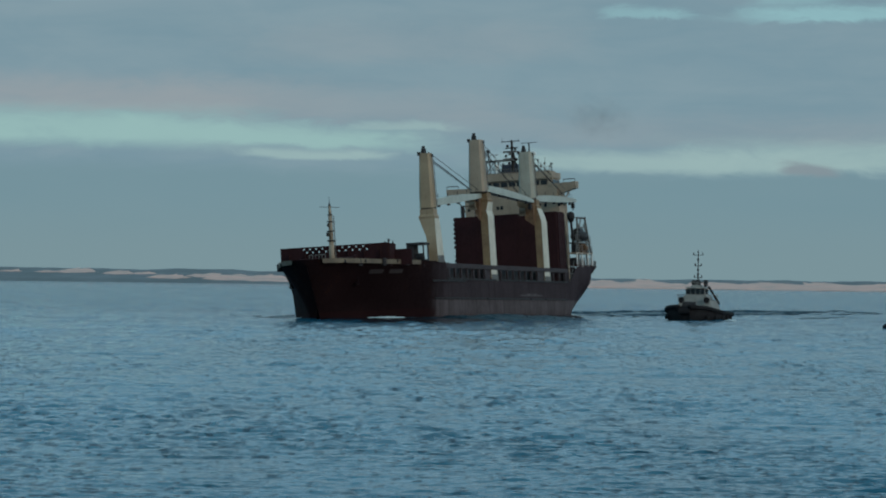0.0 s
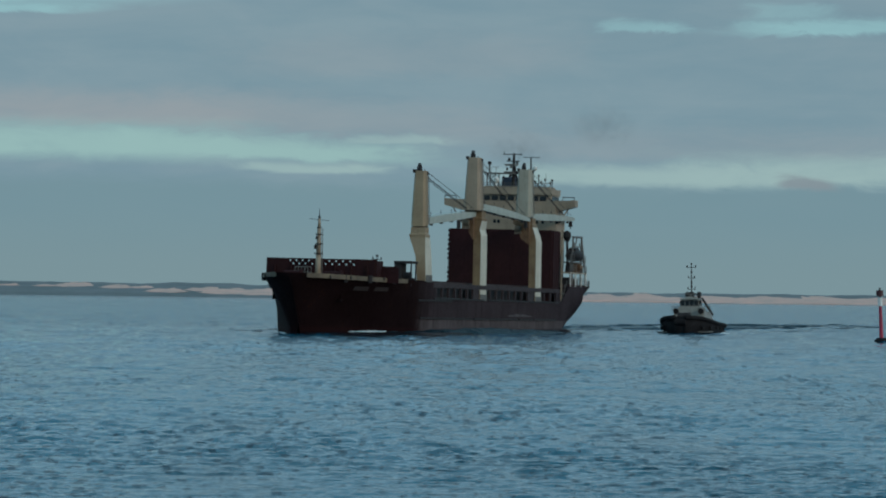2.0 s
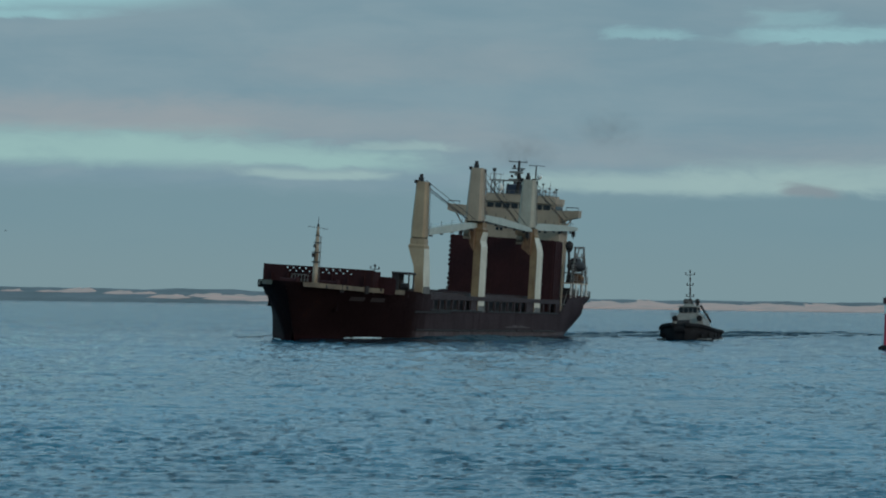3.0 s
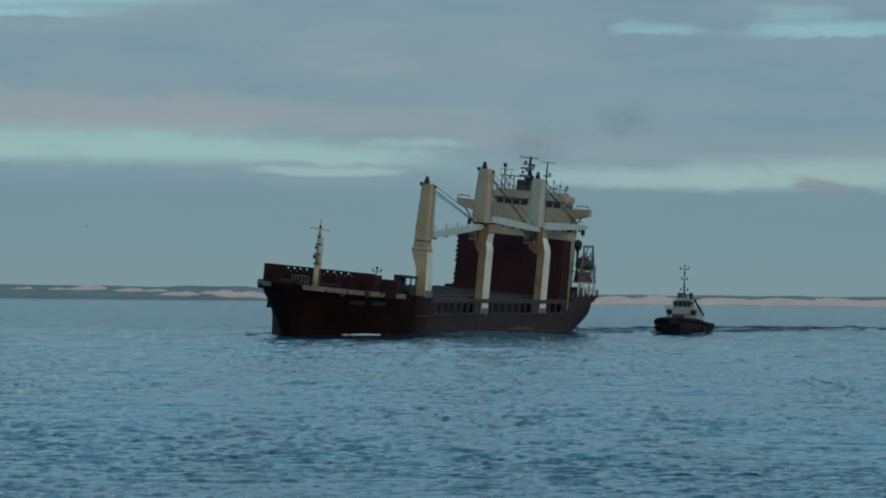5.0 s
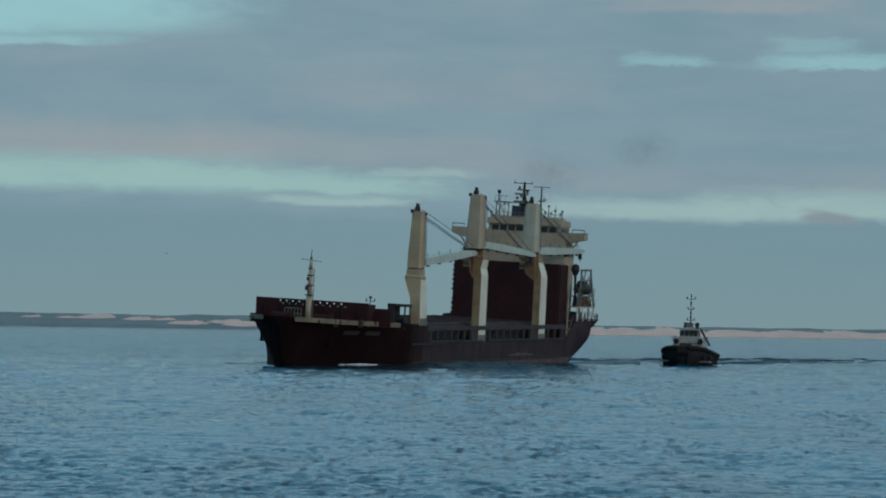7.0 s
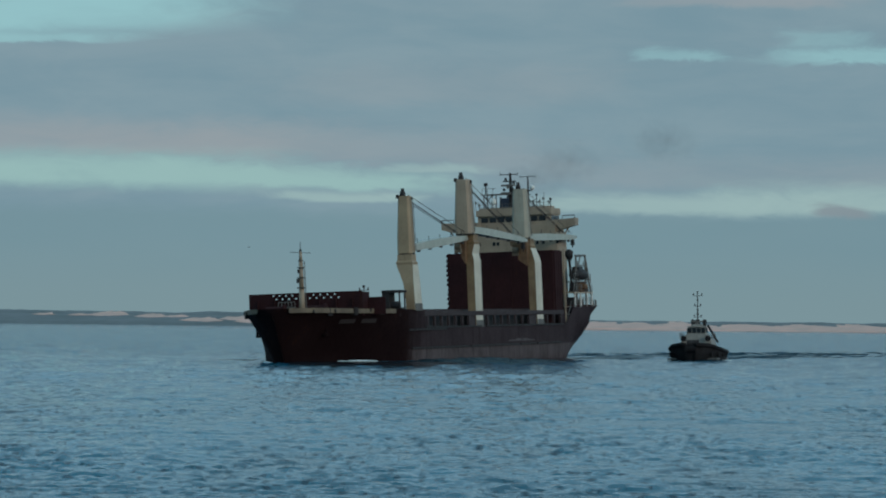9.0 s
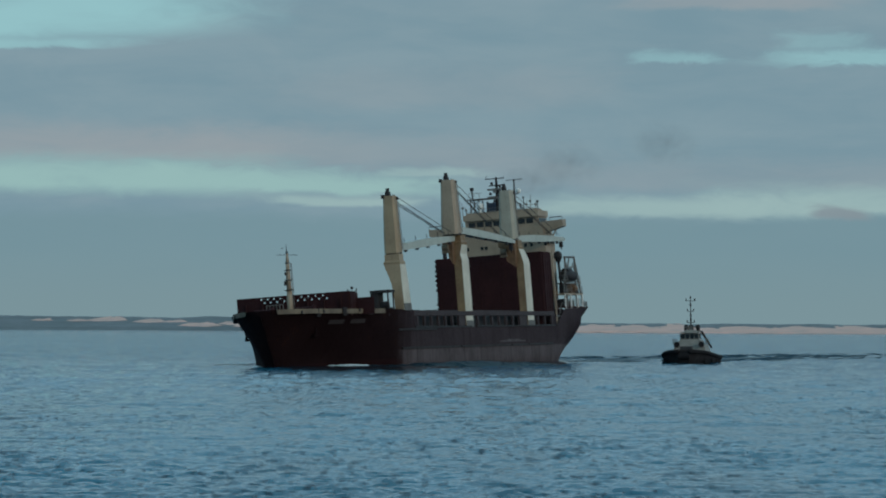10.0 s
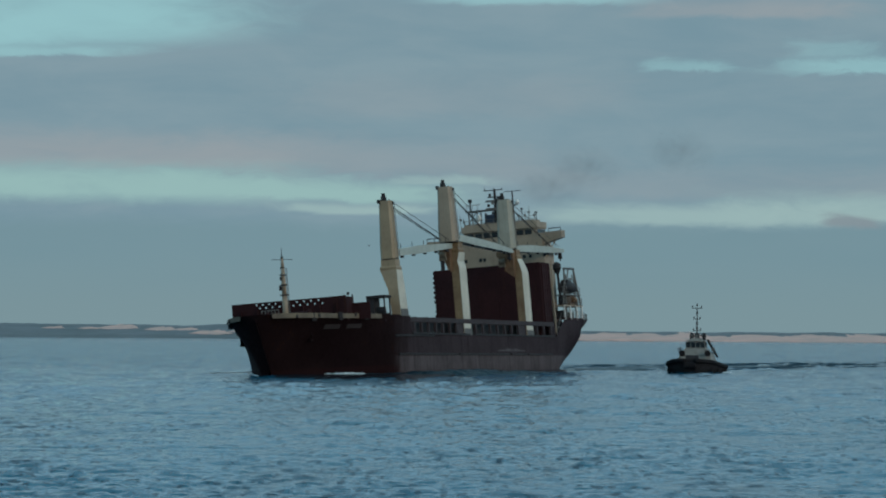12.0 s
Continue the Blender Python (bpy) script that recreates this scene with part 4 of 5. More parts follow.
    part("exhaust_pipe", made((rod, (1.2, -104.5, 23.0), (1.2, -104.8, 23.7), 0.3, 0.3, 10), (rod, (2.0, -104.5, 23.0), (2.0, -104.8, 23.5), 0.22, 0.22, 10)), DARK, funnel)


def build_stern(ship):
    """Boat deck gear on the port quarter."""
    davit = bmesh.new()
    for yy in (-98.3, -104.0):
        rod(davit, (-9.5, yy, 5.9), (-9.5, yy - 0.2, 14.2), 0.16, 0.13, 8)
    rod(davit, (-9.5, -98.3, 14.1), (-9.5, -104.2, 14.2), 0.16, 0.16, 8)
    rod(davit, (-9.5, -104.0, 14.2), (-9.75, -107.3, 6.5), 0.14, 0.14, 8)
    rod(davit, (-9.5, -99.4, 12.7), (-9.5, -103.0, 12.7), 0.10, 0.10, 8)
    rod(davit, (-9.5, -99.4, 12.7), (-9.5, -99.4, 13.3), 0.08, 0.08, 6)
    rod(davit, (-9.5, -103.0, 12.7), (-9.5, -103.0, 13.3), 0.08, 0.08, 6)
    part("boat_davit", davit, GREY, ship, "grey gravity davit frame on the port quarter")
    bm = bmesh.new()
    rings = []
    for k in range(11):
        u = k / 10 * 2 - 1
        r = max(0.08, (1 - abs(u) ** 2.6)) ** 0.6
        rings.append([(-9.2 + 1.15 * r * math.cos(a), -101.0 + u * 3.4, 11.3 + (1.0 if math.sin(a) > 0 else 0.8) * r * math.sin(a)) for a in [i * math.tau / 12 for i in range(12)]])
    loft(bm, rings)
    boat = part("lifeboat", bm, DARK, ship, "dark covered lifeboat in its davit", True)
    part("canopy", made((box, (-9.2, -100.6, 12.2), (1.3, 3.2, 0.7), 0.7, 0.15)), DARK, boat)
    for z, y0, y1, mat in ((6.9, -95.5, -107.0, DECK), (8.75, -95.5, -106.8, PALE_CREAM), (10.3, -97.0, -106.0, GREY)):
        part("boat_deck", made((box, (-9.1, (y0 + y1) / 2, z), (1.5, y0 - y1, 0.18))), mat, ship)
    for z, y1 in ((7.0, -106.6), (8.84, -106.6), (10.4, -105.8)):
        rail = bmesh.new()
        for i in range(9):
            yy = -95.6 + (y1 + 95.6) * i / 8
            rod(rail, (-9.8, yy, z), (-9.8, yy, z + 1.05), 0.045, 0.045, 5)
        for dz in (0.4, 0.72, 1.05):
            rod(rail, (-9.8, -95.6, z + dz), (-9.8, y1, z + dz), 0.04, 0.04, 5)
        part("deck_rail", rail, GREY, ship)
    for yy in (-96.2, -99.6, -103.4, -106.4):
        part("deck_post", made((rod, (-9.75, yy, 6.7), (-9.75, yy, 8.75), 0.13, 0.13, 8)), WHITE, ship)
    for yy, h, w in ((-97.0, 1.3, 0.9), (-98.6, 1.0, 0.7), (-105.0, 1.0, 0.9)):
        part("deck_gear", made((box, (-9.2, yy, 8.84 + h / 2), (0.8, w, h), 0.8, 0.1), (rod, (-9.2, yy, 8.84 + h), (-9.2, yy, 9.2 + h), 0.12, 0.12, 8)), DARK, ship, "dark gear on the boat deck")
    part("davit_winch", made((box, (-9.2, -101.8, 9.55), (0.9, 3.0, 1.35), 0.92, 0.1), (rod, (-9.75, -102.6, 9.6), (-9.75, -101.0, 9.6), 0.45, 0.45, 12)), RUSTY, ship, "rust-brown davit winch")
    for a, b, r in (((-9.5, -98.4, 10.3), (-9.5, -101.0, 14.0), 0.09), ((-9.6, -105.2, 11.8), (-9.5, -99.0, 10.3), 0.07), ((-9.7, -106.3, 8.8), (-9.5, -103.6, 12.7), 0.10), ((-9.7, -95.8, 8.8), (-9.5, -98.3, 12.2), 0.08)):
        part("davit_brace", made((rod, a, b, r, r, 6)), GREY, ship)
    part("deck_locker", made((box, (-9.0, -97.4, 7.5), (1.0, 2.6, 1.1), 1.0, 0.05)), DARK, ship)
    part("deck_locker", made((box, (-9.0, -101.6, 7.4), (1.0, 1.4, 0.9), 1.0, 0.05)), GREY, ship)
    part("cowl_vent", made((rod, (-9.1, -97.2, 8.8), (-9.1, -96.3, 13.6), 0.16, 0.20, 10), (rod, (-9.1, -96.3, 13.4), (-9.1, -96.2, 14.1), 0.32, 0.62, 12), (rod, (-9.1, -96.2, 14.1), (-9.1, -96.2, 14.75), 0.62, 0.58, 12), (rod, (-9.1, -96.2, 14.75), (-9.1, -96.2, 15.0), 0.50, 0.20, 12)), DARK, ship, "dark mushroom ventilator")
    part("stair", made((box, (-9.3, -92.2, 5.6), (0.9, 3.6, 0.12)), (rod, (-9.8, -90.5, 4.3), (-9.8, -94.0, 7.6), 0.05, 0.05, 6)), GREY, ship)
    rail = bmesh.new()
    for i in range(12):
        a = i / 11
        yy = -106.5 - 8.0 * a
        h = curve_at(DECK_HALF, yy) - 0.2
        rod(rail, (-h, yy, 6.8), (-h, yy, 7.7), 0.03, 0.03, 5)
        if i:
            rod(rail, was, (-h, yy, 7.68), 0.03, 0.03, 5)
        was = (-h, yy, 7.68)
    part("stern_rail", rail, GREY, ship)


def build_ship():
    ship = tagged(new("cargo_ship"), "dark maroon general cargo ship with three cream deck cranes under way", "ship")
    ship.empty_display_size = 5
    build_hull(ship)
    build_side_bulwark(ship)
    build_hatches(ship)
    build_crane(ship, -15.5, 13.4, 20.5, 1.85, 1.45, ((-16.4, 14.1), (-44.5, 15.9)), 3.0, 6.4, True)
    build_crane(ship, -42.3, 16.3, 23.4, 2.2, 1.75, ((-43.6, 16.9), (-73.0, 15.9)), 3.0, 4.2, False)
    build_crane(ship, -73.8, 16.3, 23.1, 2.2, 1.85, ((-75.0, 16.4), (-104.0, 16.9)), 3.0, 4.2, False)
    build_foredeck(ship)
    build_house(ship)
    build_stern(ship)
    return ship


ship = build_ship()


# ---- tug: x to starboard, y ahead, z up from the waterline ----
def build_tug():
    tug = tagged(new("tug_boat"), "small harbour tug with black hull and pale deckhouse", "tug")
    top = [(10.5, 2.25), (8.0, 2.05), (4.0, 1.65), (0.0, 1.40), (-12.0, 1.15)]
    half = [(10.5, 0.8), (10.0, 1.7), (8.5, 2.7), (6.0, 3.45), (2.0, 3.85), (-8.0, 3.75), (-11.5, 3.4), (-12.0, 3.0)]
    bm = bmesh.new()
    rings = []
    for y in (10.5, 10.2, 9.6, 8.5, 7.0, 5.0, 2.0, -2.0, -6.0, -9.0, -11.0, -12.0):
        h, t = curve_at(half, y), curve_at(top, y)
        k = 0.55 + 0.4 * min(1.0, (10.5 - y) / 8)
        rings.append([(-h * k, y - 0.8 * (y > 5), -1.2), (h * k, y - 0.8 * (y > 5), -1.2), (h * (k * 0.35 + 0.65), y, 0.5), (h, y, t), (-h, y, t), (-h * (k * 0.35 + 0.65), y, 0.5)])
    loft(bm, rings)
    part("hull", bm, BLACK_RUBBER, tug, "black hull", True)
    # heavy rubber fender round the bow and along the sides
    for side in (1, -1):
        bm = bmesh.new()
        rings = []
        for y in (10.5, 10.1, 9.6, 8.5, 7.0, 5.0, 2.0, -2.0, -6.0, -9.0, -11.5):
            h, t = curve_at(half, y), curve_at(top, y)
            rings.append([(side * (h + 0.28 * math.cos(a)), y + (0.25 if y > 9.9 else 0), t - 0.1 + 0.30 * math.sin(a)) for a in [i * math.tau / 8 for i in range(8)]])
        loft(bm, rings)
        part("fender", bm, BLACK_RUBBER, tug, "black rubber fender", True)
        for y in (8.0, 5.0, 1.0, -3.0, -7.0):
            h = curve_at(half, y)
            part("tyre", made((rod, (side * (h - 0.12), y, 0.75), (side * (h + 0.10), y, 0.75), 0.36, 0.32, 14)), BLACK_RUBBER, tug)
    part("bow_fender", made((rod, (-0.8, 10.55, 1.5), (0.8, 10.55, 1.5), 0.42, 0.42, 14)), BLACK_RUBBER, tug)
    part("waterline_band", made((box, (0, -1.0, 0.12), (7.3, 18.5, 0.22), 1.0, 0.05)), GREY, tug)
    lower = part("deckhouse", made((box, (0, 0.0, 2.15), (5.2, 8.5, 1.7), 0.80, 0.15), (box, (0, 0.9, 3.2), (3.8, 5.4, 0.9), 0.82, 0.12)), TUG_GREEN, tug, "pale grey-green deckhouse")
    cabin = part("wheelhouse", made((box, (0, 1.3, 4.05), (2.9, 3.0, 1.25), 0.86, 0.12), (box, (0, 1.3, 4.78), (2.9, 3.2, 0.16), 0.92, 0.04), (box, (0, 1.0, 4.98), (1.7, 1.8, 0.3), 0.8, 0.05)), TUG_GREEN, tug, "small wheelhouse with windows all round")
    pane = None
    for i, x in enumerate((-0.98, -0.33, 0.33, 0.98)):
        if pane is None:
            pane = part("window", made((box, (0, 0, 0), (0.54, 0.10, 0.70), 1.0, 0.03)), GLASS_DARK, cabin)
            pane.matrix_basis = pose(x, 2.72, 4.2)
        else:
            again(pane, (x, 2.72, 4.2))
    for s in (1, -1):
        for y in (0.4, 1.3, 2.2):
            again(pane, (s * 1.36, y, 4.2), 90)
    for x in (-1.75, 1.75):
        part("round_fender", made((rod, (x, 3.9, 3.05), (x, 4.15, 3.05), 0.42, 0.40, 14)), BLACK_RUBBER, tug)
        part("exhaust_stack", made((rod, (x * 0.5, -1.0, 4.0), (x * 0.48, -1.0, 5.4), 0.30, 0.24, 12), (rod, (x * 0.48, -1.0, 5.3), (x * 0.48, -1.2, 5.7), 0.32, 0.30, 12)), DARK, tug, "dark exhaust stack")
    mast = part("mast", made((rod, (0, 0.6, 4.8), (0, 0.6, 9.6), 0.10, 0.05, 8), (box, (0, 0.6, 5.3), (0.75, 0.7, 1.0), 0.8, 0.06)), DARK, tug, "dark mast with lamps and aerials")
    for z, w in ((9.25, 0.62), (7.75, 0.42), (6.15, 0.5)):
        part("yard", made((rod, (-w, 0.6, z), (w, 0.6, z), 0.045, 0.045, 6), (rod, (-w, 0.6, z), (-w, 0.6, z + 0.35), 0.09, 0.07, 8), (rod, (w, 0.6, z), (w, 0.6, z + 0.35), 0.09, 0.07, 8)), DARK, mast)
    for z, r in ((9.55, 0.10), (8.45, 0.13), (7.0, 0.13), (6.4, 0.15)):
        part("mast_lamp", made((rod, (0, 0.6, z), (0, 0.6, z + 0.38), r, r * 0.85, 8)), DARK, mast)
    part("radar_scanner", made((box, (0, 1.4, 5.5), (1.7, 0.2, 0.18)), (box, (0, 1.4, 5.2), (0.35, 0.35, 0.5))), GREY, mast)
    part("stay", made((rod, (-1.45, 0.2, 4.9), (-2.75, -1.2, 2.5), 0.17, 0.15, 8)), DARK, tug, "sloping boom on the port side")
    part("tow_winch", made((rod, (-0.9, 6.6, 2.3), (0.9, 6.6, 2.3), 0.55, 0.55, 14), (box, (0, 6.4, 2.0), (2.3, 1.2, 0.6), 0.9, 0.06)), DARK, tug)
    part("aft_bitt", made((rod, (-0.8, -7.5, 1.2), (-0.8, -7.5, 2.4), 0.18, 0.18, 8), (rod, (0.8, -7.5, 1.2), (0.8, -7.5, 2.4), 0.18, 0.18, 8), (rod, (-1.2, -7.5, 2.1), (1.2, -7.5, 2.1), 0.14, 0.14, 8)), DARK, tug)
    for s in (1, -1):
        rail = bmesh.new()
        for i in range(6):
            rod(rail, (s * 2.3, 4.2 - i * 1.3, 3.0), (s * 2.3, 4.2 - i * 1.3, 3.8), 0.035, 0.035, 5)
        rod(rail, (s * 2.3, 4.2, 3.8), (s * 2.3, -2.3, 3.8), 0.035, 0.035, 5)
        part("deck_rail", rail, GREY, tug)
    # the hull is slim and the house stands abaft its middle
    for ob in tug.children:
        if ob.name.split(".")[0] in ("hull", "fender", "tyre", "bow_fender", "waterline_band", "tow_winch", "aft_bitt"):
            ob.data.transform(Matrix.Translation((0, 1.5, 0)) @ Matrix.Diagonal((0.97, 1, 1, 1)))
    return tug


tug = build_tug()


# ---- red pillar buoy ----
def build_buoy():
    buoy = tagged(new("channel_buoy"), "slender red and white pillar buoy rocking in the swell", "buoy")
    part("float", made((rod, (0, 0, -0.6), (0, 0, 0.35), 0.75, 0.85, 18), (rod, (0, 0, 0.35), (0, 0, 0.6), 0.85, 0.5, 18)), BLACK_RUBBER, buoy, "dark float")
    part("pillar", made((rod, (0, 0, 0.6), (0, 0, 4.3), 0.24, 0.18, 14)), RED, buoy, "red pillar")
    part("collar", made((rod, (0, 0, 4.3), (0, 0, 5.3), 0.26, 0.26, 14)), WHITE, buoy, "white collar")
    part("top_mark", made((rod, (0, 0, 5.45), (0, 0, 6.15), 0.42, 0.42, 14), (rod, (0, 0, 5.3), (0, 0, 5.45), 0.1, 0.1, 8)), DARK_RED, buoy, "dark red can topmark")
    part("lamp", made((rod, (0, 0, 6.15), (0, 0, 6.45), 0.12, 0.1, 10)), DARK, buoy)
    return buoy


buoy = build_buoy()


# ---- disturbed water and smoke ----
def reflection_material():
    """Dark glossy sheet, the hull's reflection put into its colour as well as mirrored."""
    m = bpy.data.materials.new("hull_reflection")
    m.use_nodes = True
    tree = m.node_tree
    bsdf = tree.nodes["Principled BSDF"]
    co = tree.nodes.new("ShaderNodeTexCoord").outputs["Object"]
    mp = tree.nodes.new("ShaderNodeMapping")
    mp.inputs["Scale"].default_value = (1.0, 0.3, 1.0)
    tree.links.new(co, mp.inputs[0])
    n = noise_tex(tree, mp.outputs[0], 0.8, 4.0, 0.6, 0.3)
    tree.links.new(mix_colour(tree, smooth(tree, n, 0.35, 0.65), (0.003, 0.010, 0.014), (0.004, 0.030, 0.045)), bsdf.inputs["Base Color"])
    bsdf.inputs["IOR"].default_value = 1.333
    bsdf.inputs["Roughness"].default_value = 0.12
    b = tree.nodes.new("ShaderNodeBump")
    b.inputs["Strength"].default_value, b.inputs["Distance"].default_value = 0.08, 0.1
    tree.links.new(n, b.inputs["Height"])
    tree.links.new(b.outputs[0], bsdf.inputs["Normal"])
    return m


def build_reflection_sheet(wave):
    """Ragged sheet added for the hull's reflection, ahead of the stem and to port."""
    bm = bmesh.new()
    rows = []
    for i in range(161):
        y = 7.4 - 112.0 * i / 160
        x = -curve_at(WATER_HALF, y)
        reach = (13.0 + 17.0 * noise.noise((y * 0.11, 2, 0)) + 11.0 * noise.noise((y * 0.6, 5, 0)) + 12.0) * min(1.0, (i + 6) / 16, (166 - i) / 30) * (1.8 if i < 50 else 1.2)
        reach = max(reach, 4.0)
        # spread towards the camera, to fit its view
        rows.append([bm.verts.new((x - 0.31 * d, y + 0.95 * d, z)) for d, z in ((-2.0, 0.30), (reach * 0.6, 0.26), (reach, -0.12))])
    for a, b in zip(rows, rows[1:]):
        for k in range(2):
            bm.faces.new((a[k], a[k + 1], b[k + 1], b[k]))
    part("slick", bm, reflection_material(), wave, "dark sheet added beside the hull for its reflection", True)


def build_bow_wave():
    """Foam that the bow turns over, and swell painted dark for the hull's reflection."""
    wave = tagged(new("bow_wave"), "low white bow wave and swell painted dark along the ship", "wave")
    rng = random.Random(11)
    for side in (1, -1):
        for y0, y1, off, h, w in (((2.0, -8.0, 0.25, 0.48, 0.5), (-11.0, -18.0, 0.6, 0.30, 0.4)) if side == -1 else ((5.5, 1.0, 0.2, 0.22, 0.4),)):
            bm = bmesh.new()
            rings = []
            n = 34
            for i in range(n + 1):
                k = i / n
                y = y0 + (y1 - y0) * k
                c = curve_at(WATER_HALF, y) + off + 1.1 * k
                f = math.sin(math.pi * k) ** 0.5 if 0 < k < 1 else 0.05
                hh = h * f * rng.uniform(0.75, 1.1)
                ww = w * f * rng.uniform(0.7, 1.2)
                rings.append([(side * (c - ww), y, -0.25), (side * (c + ww), y, -0.25), (side * (c + ww * 0.5), y, hh * 0.6), (side * c, y, hh), (side * (c - ww * 0.5), y, hh * 0.7)])
            loft(bm, rings)
            part("foam", bm, FOAM, wave, "broken white foam", True)
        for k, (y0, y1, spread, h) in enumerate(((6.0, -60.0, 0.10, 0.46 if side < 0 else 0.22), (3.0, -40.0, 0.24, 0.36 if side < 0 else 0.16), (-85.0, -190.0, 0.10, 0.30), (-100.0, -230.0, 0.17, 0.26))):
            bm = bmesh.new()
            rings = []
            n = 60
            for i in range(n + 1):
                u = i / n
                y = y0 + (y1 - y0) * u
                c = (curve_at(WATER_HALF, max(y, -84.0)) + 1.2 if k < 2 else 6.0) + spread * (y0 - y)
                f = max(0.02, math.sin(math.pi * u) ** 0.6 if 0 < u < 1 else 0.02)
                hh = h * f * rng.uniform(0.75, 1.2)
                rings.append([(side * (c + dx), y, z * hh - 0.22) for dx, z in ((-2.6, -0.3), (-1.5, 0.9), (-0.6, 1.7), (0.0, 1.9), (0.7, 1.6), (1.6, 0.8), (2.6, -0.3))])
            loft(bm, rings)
            # dark colour stands in for the hull mirrored in the swell
            part("swell", bm, SHADED_WATER, wave, "smooth swell, painted dark for shade", True)
    build_reflection_sheet(wave)
    return wave


def build_wake():
    """Low smooth ridges left on the water where the ship and the tug came from."""
    wake = tagged(new("wake"), "smooth wake ridges lying across the water, painted dark", "wave")
    rng = random.Random(21)
    for k in range(68):
        u0 = rng.random()
        x0 = 6.0 + 74.0 * u0
        length = rng.uniform(5.0, 20.0)
        y0 = 560.0 + 150.0 * u0 + rng.uniform(-60.0, 50.0)
        bm = bmesh.new()
        rings = []
        n = 30
        for i in range(n + 1):
            u = i / n
            f = max(0.02, math.sin(math.pi * u)) ** 0.7
            hh = rng.uniform(0.7, 1.3) * 0.11 * f
            yc = y0 + 34.0 * (u - 0.5) + 3.0 * math.sin(u * 3 + k) + rng.uniform(-0.3, 0.3)
            rings.append([(x0 + length * (u - 0.5), yc + dy, z * hh - 0.06) for dy, z in ((-1.5, -1.5), (-0.9, 0.6), (-0.4, 1.9), (0.2, 2.0), (1.0, 1.0), (2.0, -1.5))])
        loft(bm, rings)
        # ridges painted dark for the shade on the wake's steep faces
        part("ridge", bm, SHADED_WATER, wake, "", True)
    return wake


def build_tug_wash():
    wash = tagged(new("tug_wash"), "low wash round the tug's bow and its dark wake", "wave")
    rng = random.Random(3)
    for side in (1, -1):
        bm = bmesh.new()
        rings = []
        for i in range(25):
            k = i / 24
            y = 10.3 - 15 * k
            c = min(4.3, 1.2 + 3.6 * k) + 0.25
            f = max(0.05, math.sin(math.pi * min(1, k + 0.02)))
            hh = 0.22 * f * rng.uniform(0.6, 1.3)
            rings.append([(side * (c - 0.45), y, -0.2), (side * (c + 0.5), y, -0.2), (side * (c + 0.2), y, hh), (side * (c - 0.2), y, hh * 0.8)])
        loft(bm, rings)
        part("foam", bm, FOAM, wash, "pale foam", True)
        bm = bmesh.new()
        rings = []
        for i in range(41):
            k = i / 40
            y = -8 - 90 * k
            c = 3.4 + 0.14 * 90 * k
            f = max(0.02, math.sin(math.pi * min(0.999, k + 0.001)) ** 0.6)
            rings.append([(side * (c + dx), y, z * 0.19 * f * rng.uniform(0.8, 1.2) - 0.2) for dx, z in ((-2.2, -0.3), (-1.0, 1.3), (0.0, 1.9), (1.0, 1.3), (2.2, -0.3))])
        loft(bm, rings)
        # tug's swell takes the same painted shade
        part("swell", bm, SHADED_WATER, wash, "smooth swell, painted dark for shade", True)
    return wash


def smoke_material():
    """Soot that thins out towards each puff's rim."""
    m = bpy.data.materials.new("thin_smoke")
    m.use_nodes = True
    tree = m.node_tree
    nodes, links = nodes_of(tree)
    out = nodes.new("ShaderNodeOutputMaterial")
    clear, soot, mixer = nodes.new("ShaderNodeBsdfTransparent"), nodes.new("ShaderNodeBsdfDiffuse"), nodes.new("ShaderNodeMixShader")
    soot.inputs[0].default_value = (0.16, 0.135, 0.125, 1)
    co = nodes.new("ShaderNodeTexCoord").outputs["Object"]
    sep = nodes.new("ShaderNodeSeparateXYZ")
    links.new(co, sep.inputs[0])
    r = math_node(tree, "SQRT", math_node(tree, "ADD", math_node(tree, "POWER", math_node(tree, "MULTIPLY", sep.outputs[0], 0.154), 2.0),
                                          math_node(tree, "POWER", math_node(tree, "MULTIPLY", sep.outputs[2], 0.238), 2.0)))
    wisp = smooth(tree, noise_tex(tree, co, 0.30, 2.0, 0.5, 0.3), 0.25, 0.75)
    links.new(math_node(tree, "MULTIPLY", smooth(tree, r, 0.98, 0.0, 0.0, 0.15), wisp), mixer.inputs[0])
    links.new(clear.outputs[0], mixer.inputs[1])
    links.new(soot.outputs[0], mixer.inputs[2])
    links.new(mixer.outputs[0], out.inputs[0])
    return m


def build_smoke():
    """Thin exhaust in puffs that drift off downwind."""
    mat = smoke_material()
    puffs = []
    for p in range(3):
        bm = bmesh.new()
        sphere(bm, (0, 0, 0), (6.5, 1.5, 4.2), 32, 18)
        puff = part("smoke_puff", bm, mat, None, "", True)
        puffs.append(tagged(puff, "thin brownish exhaust smoke drifting from the funnel", "smoke", "exhaust smoke"))
    return puffs


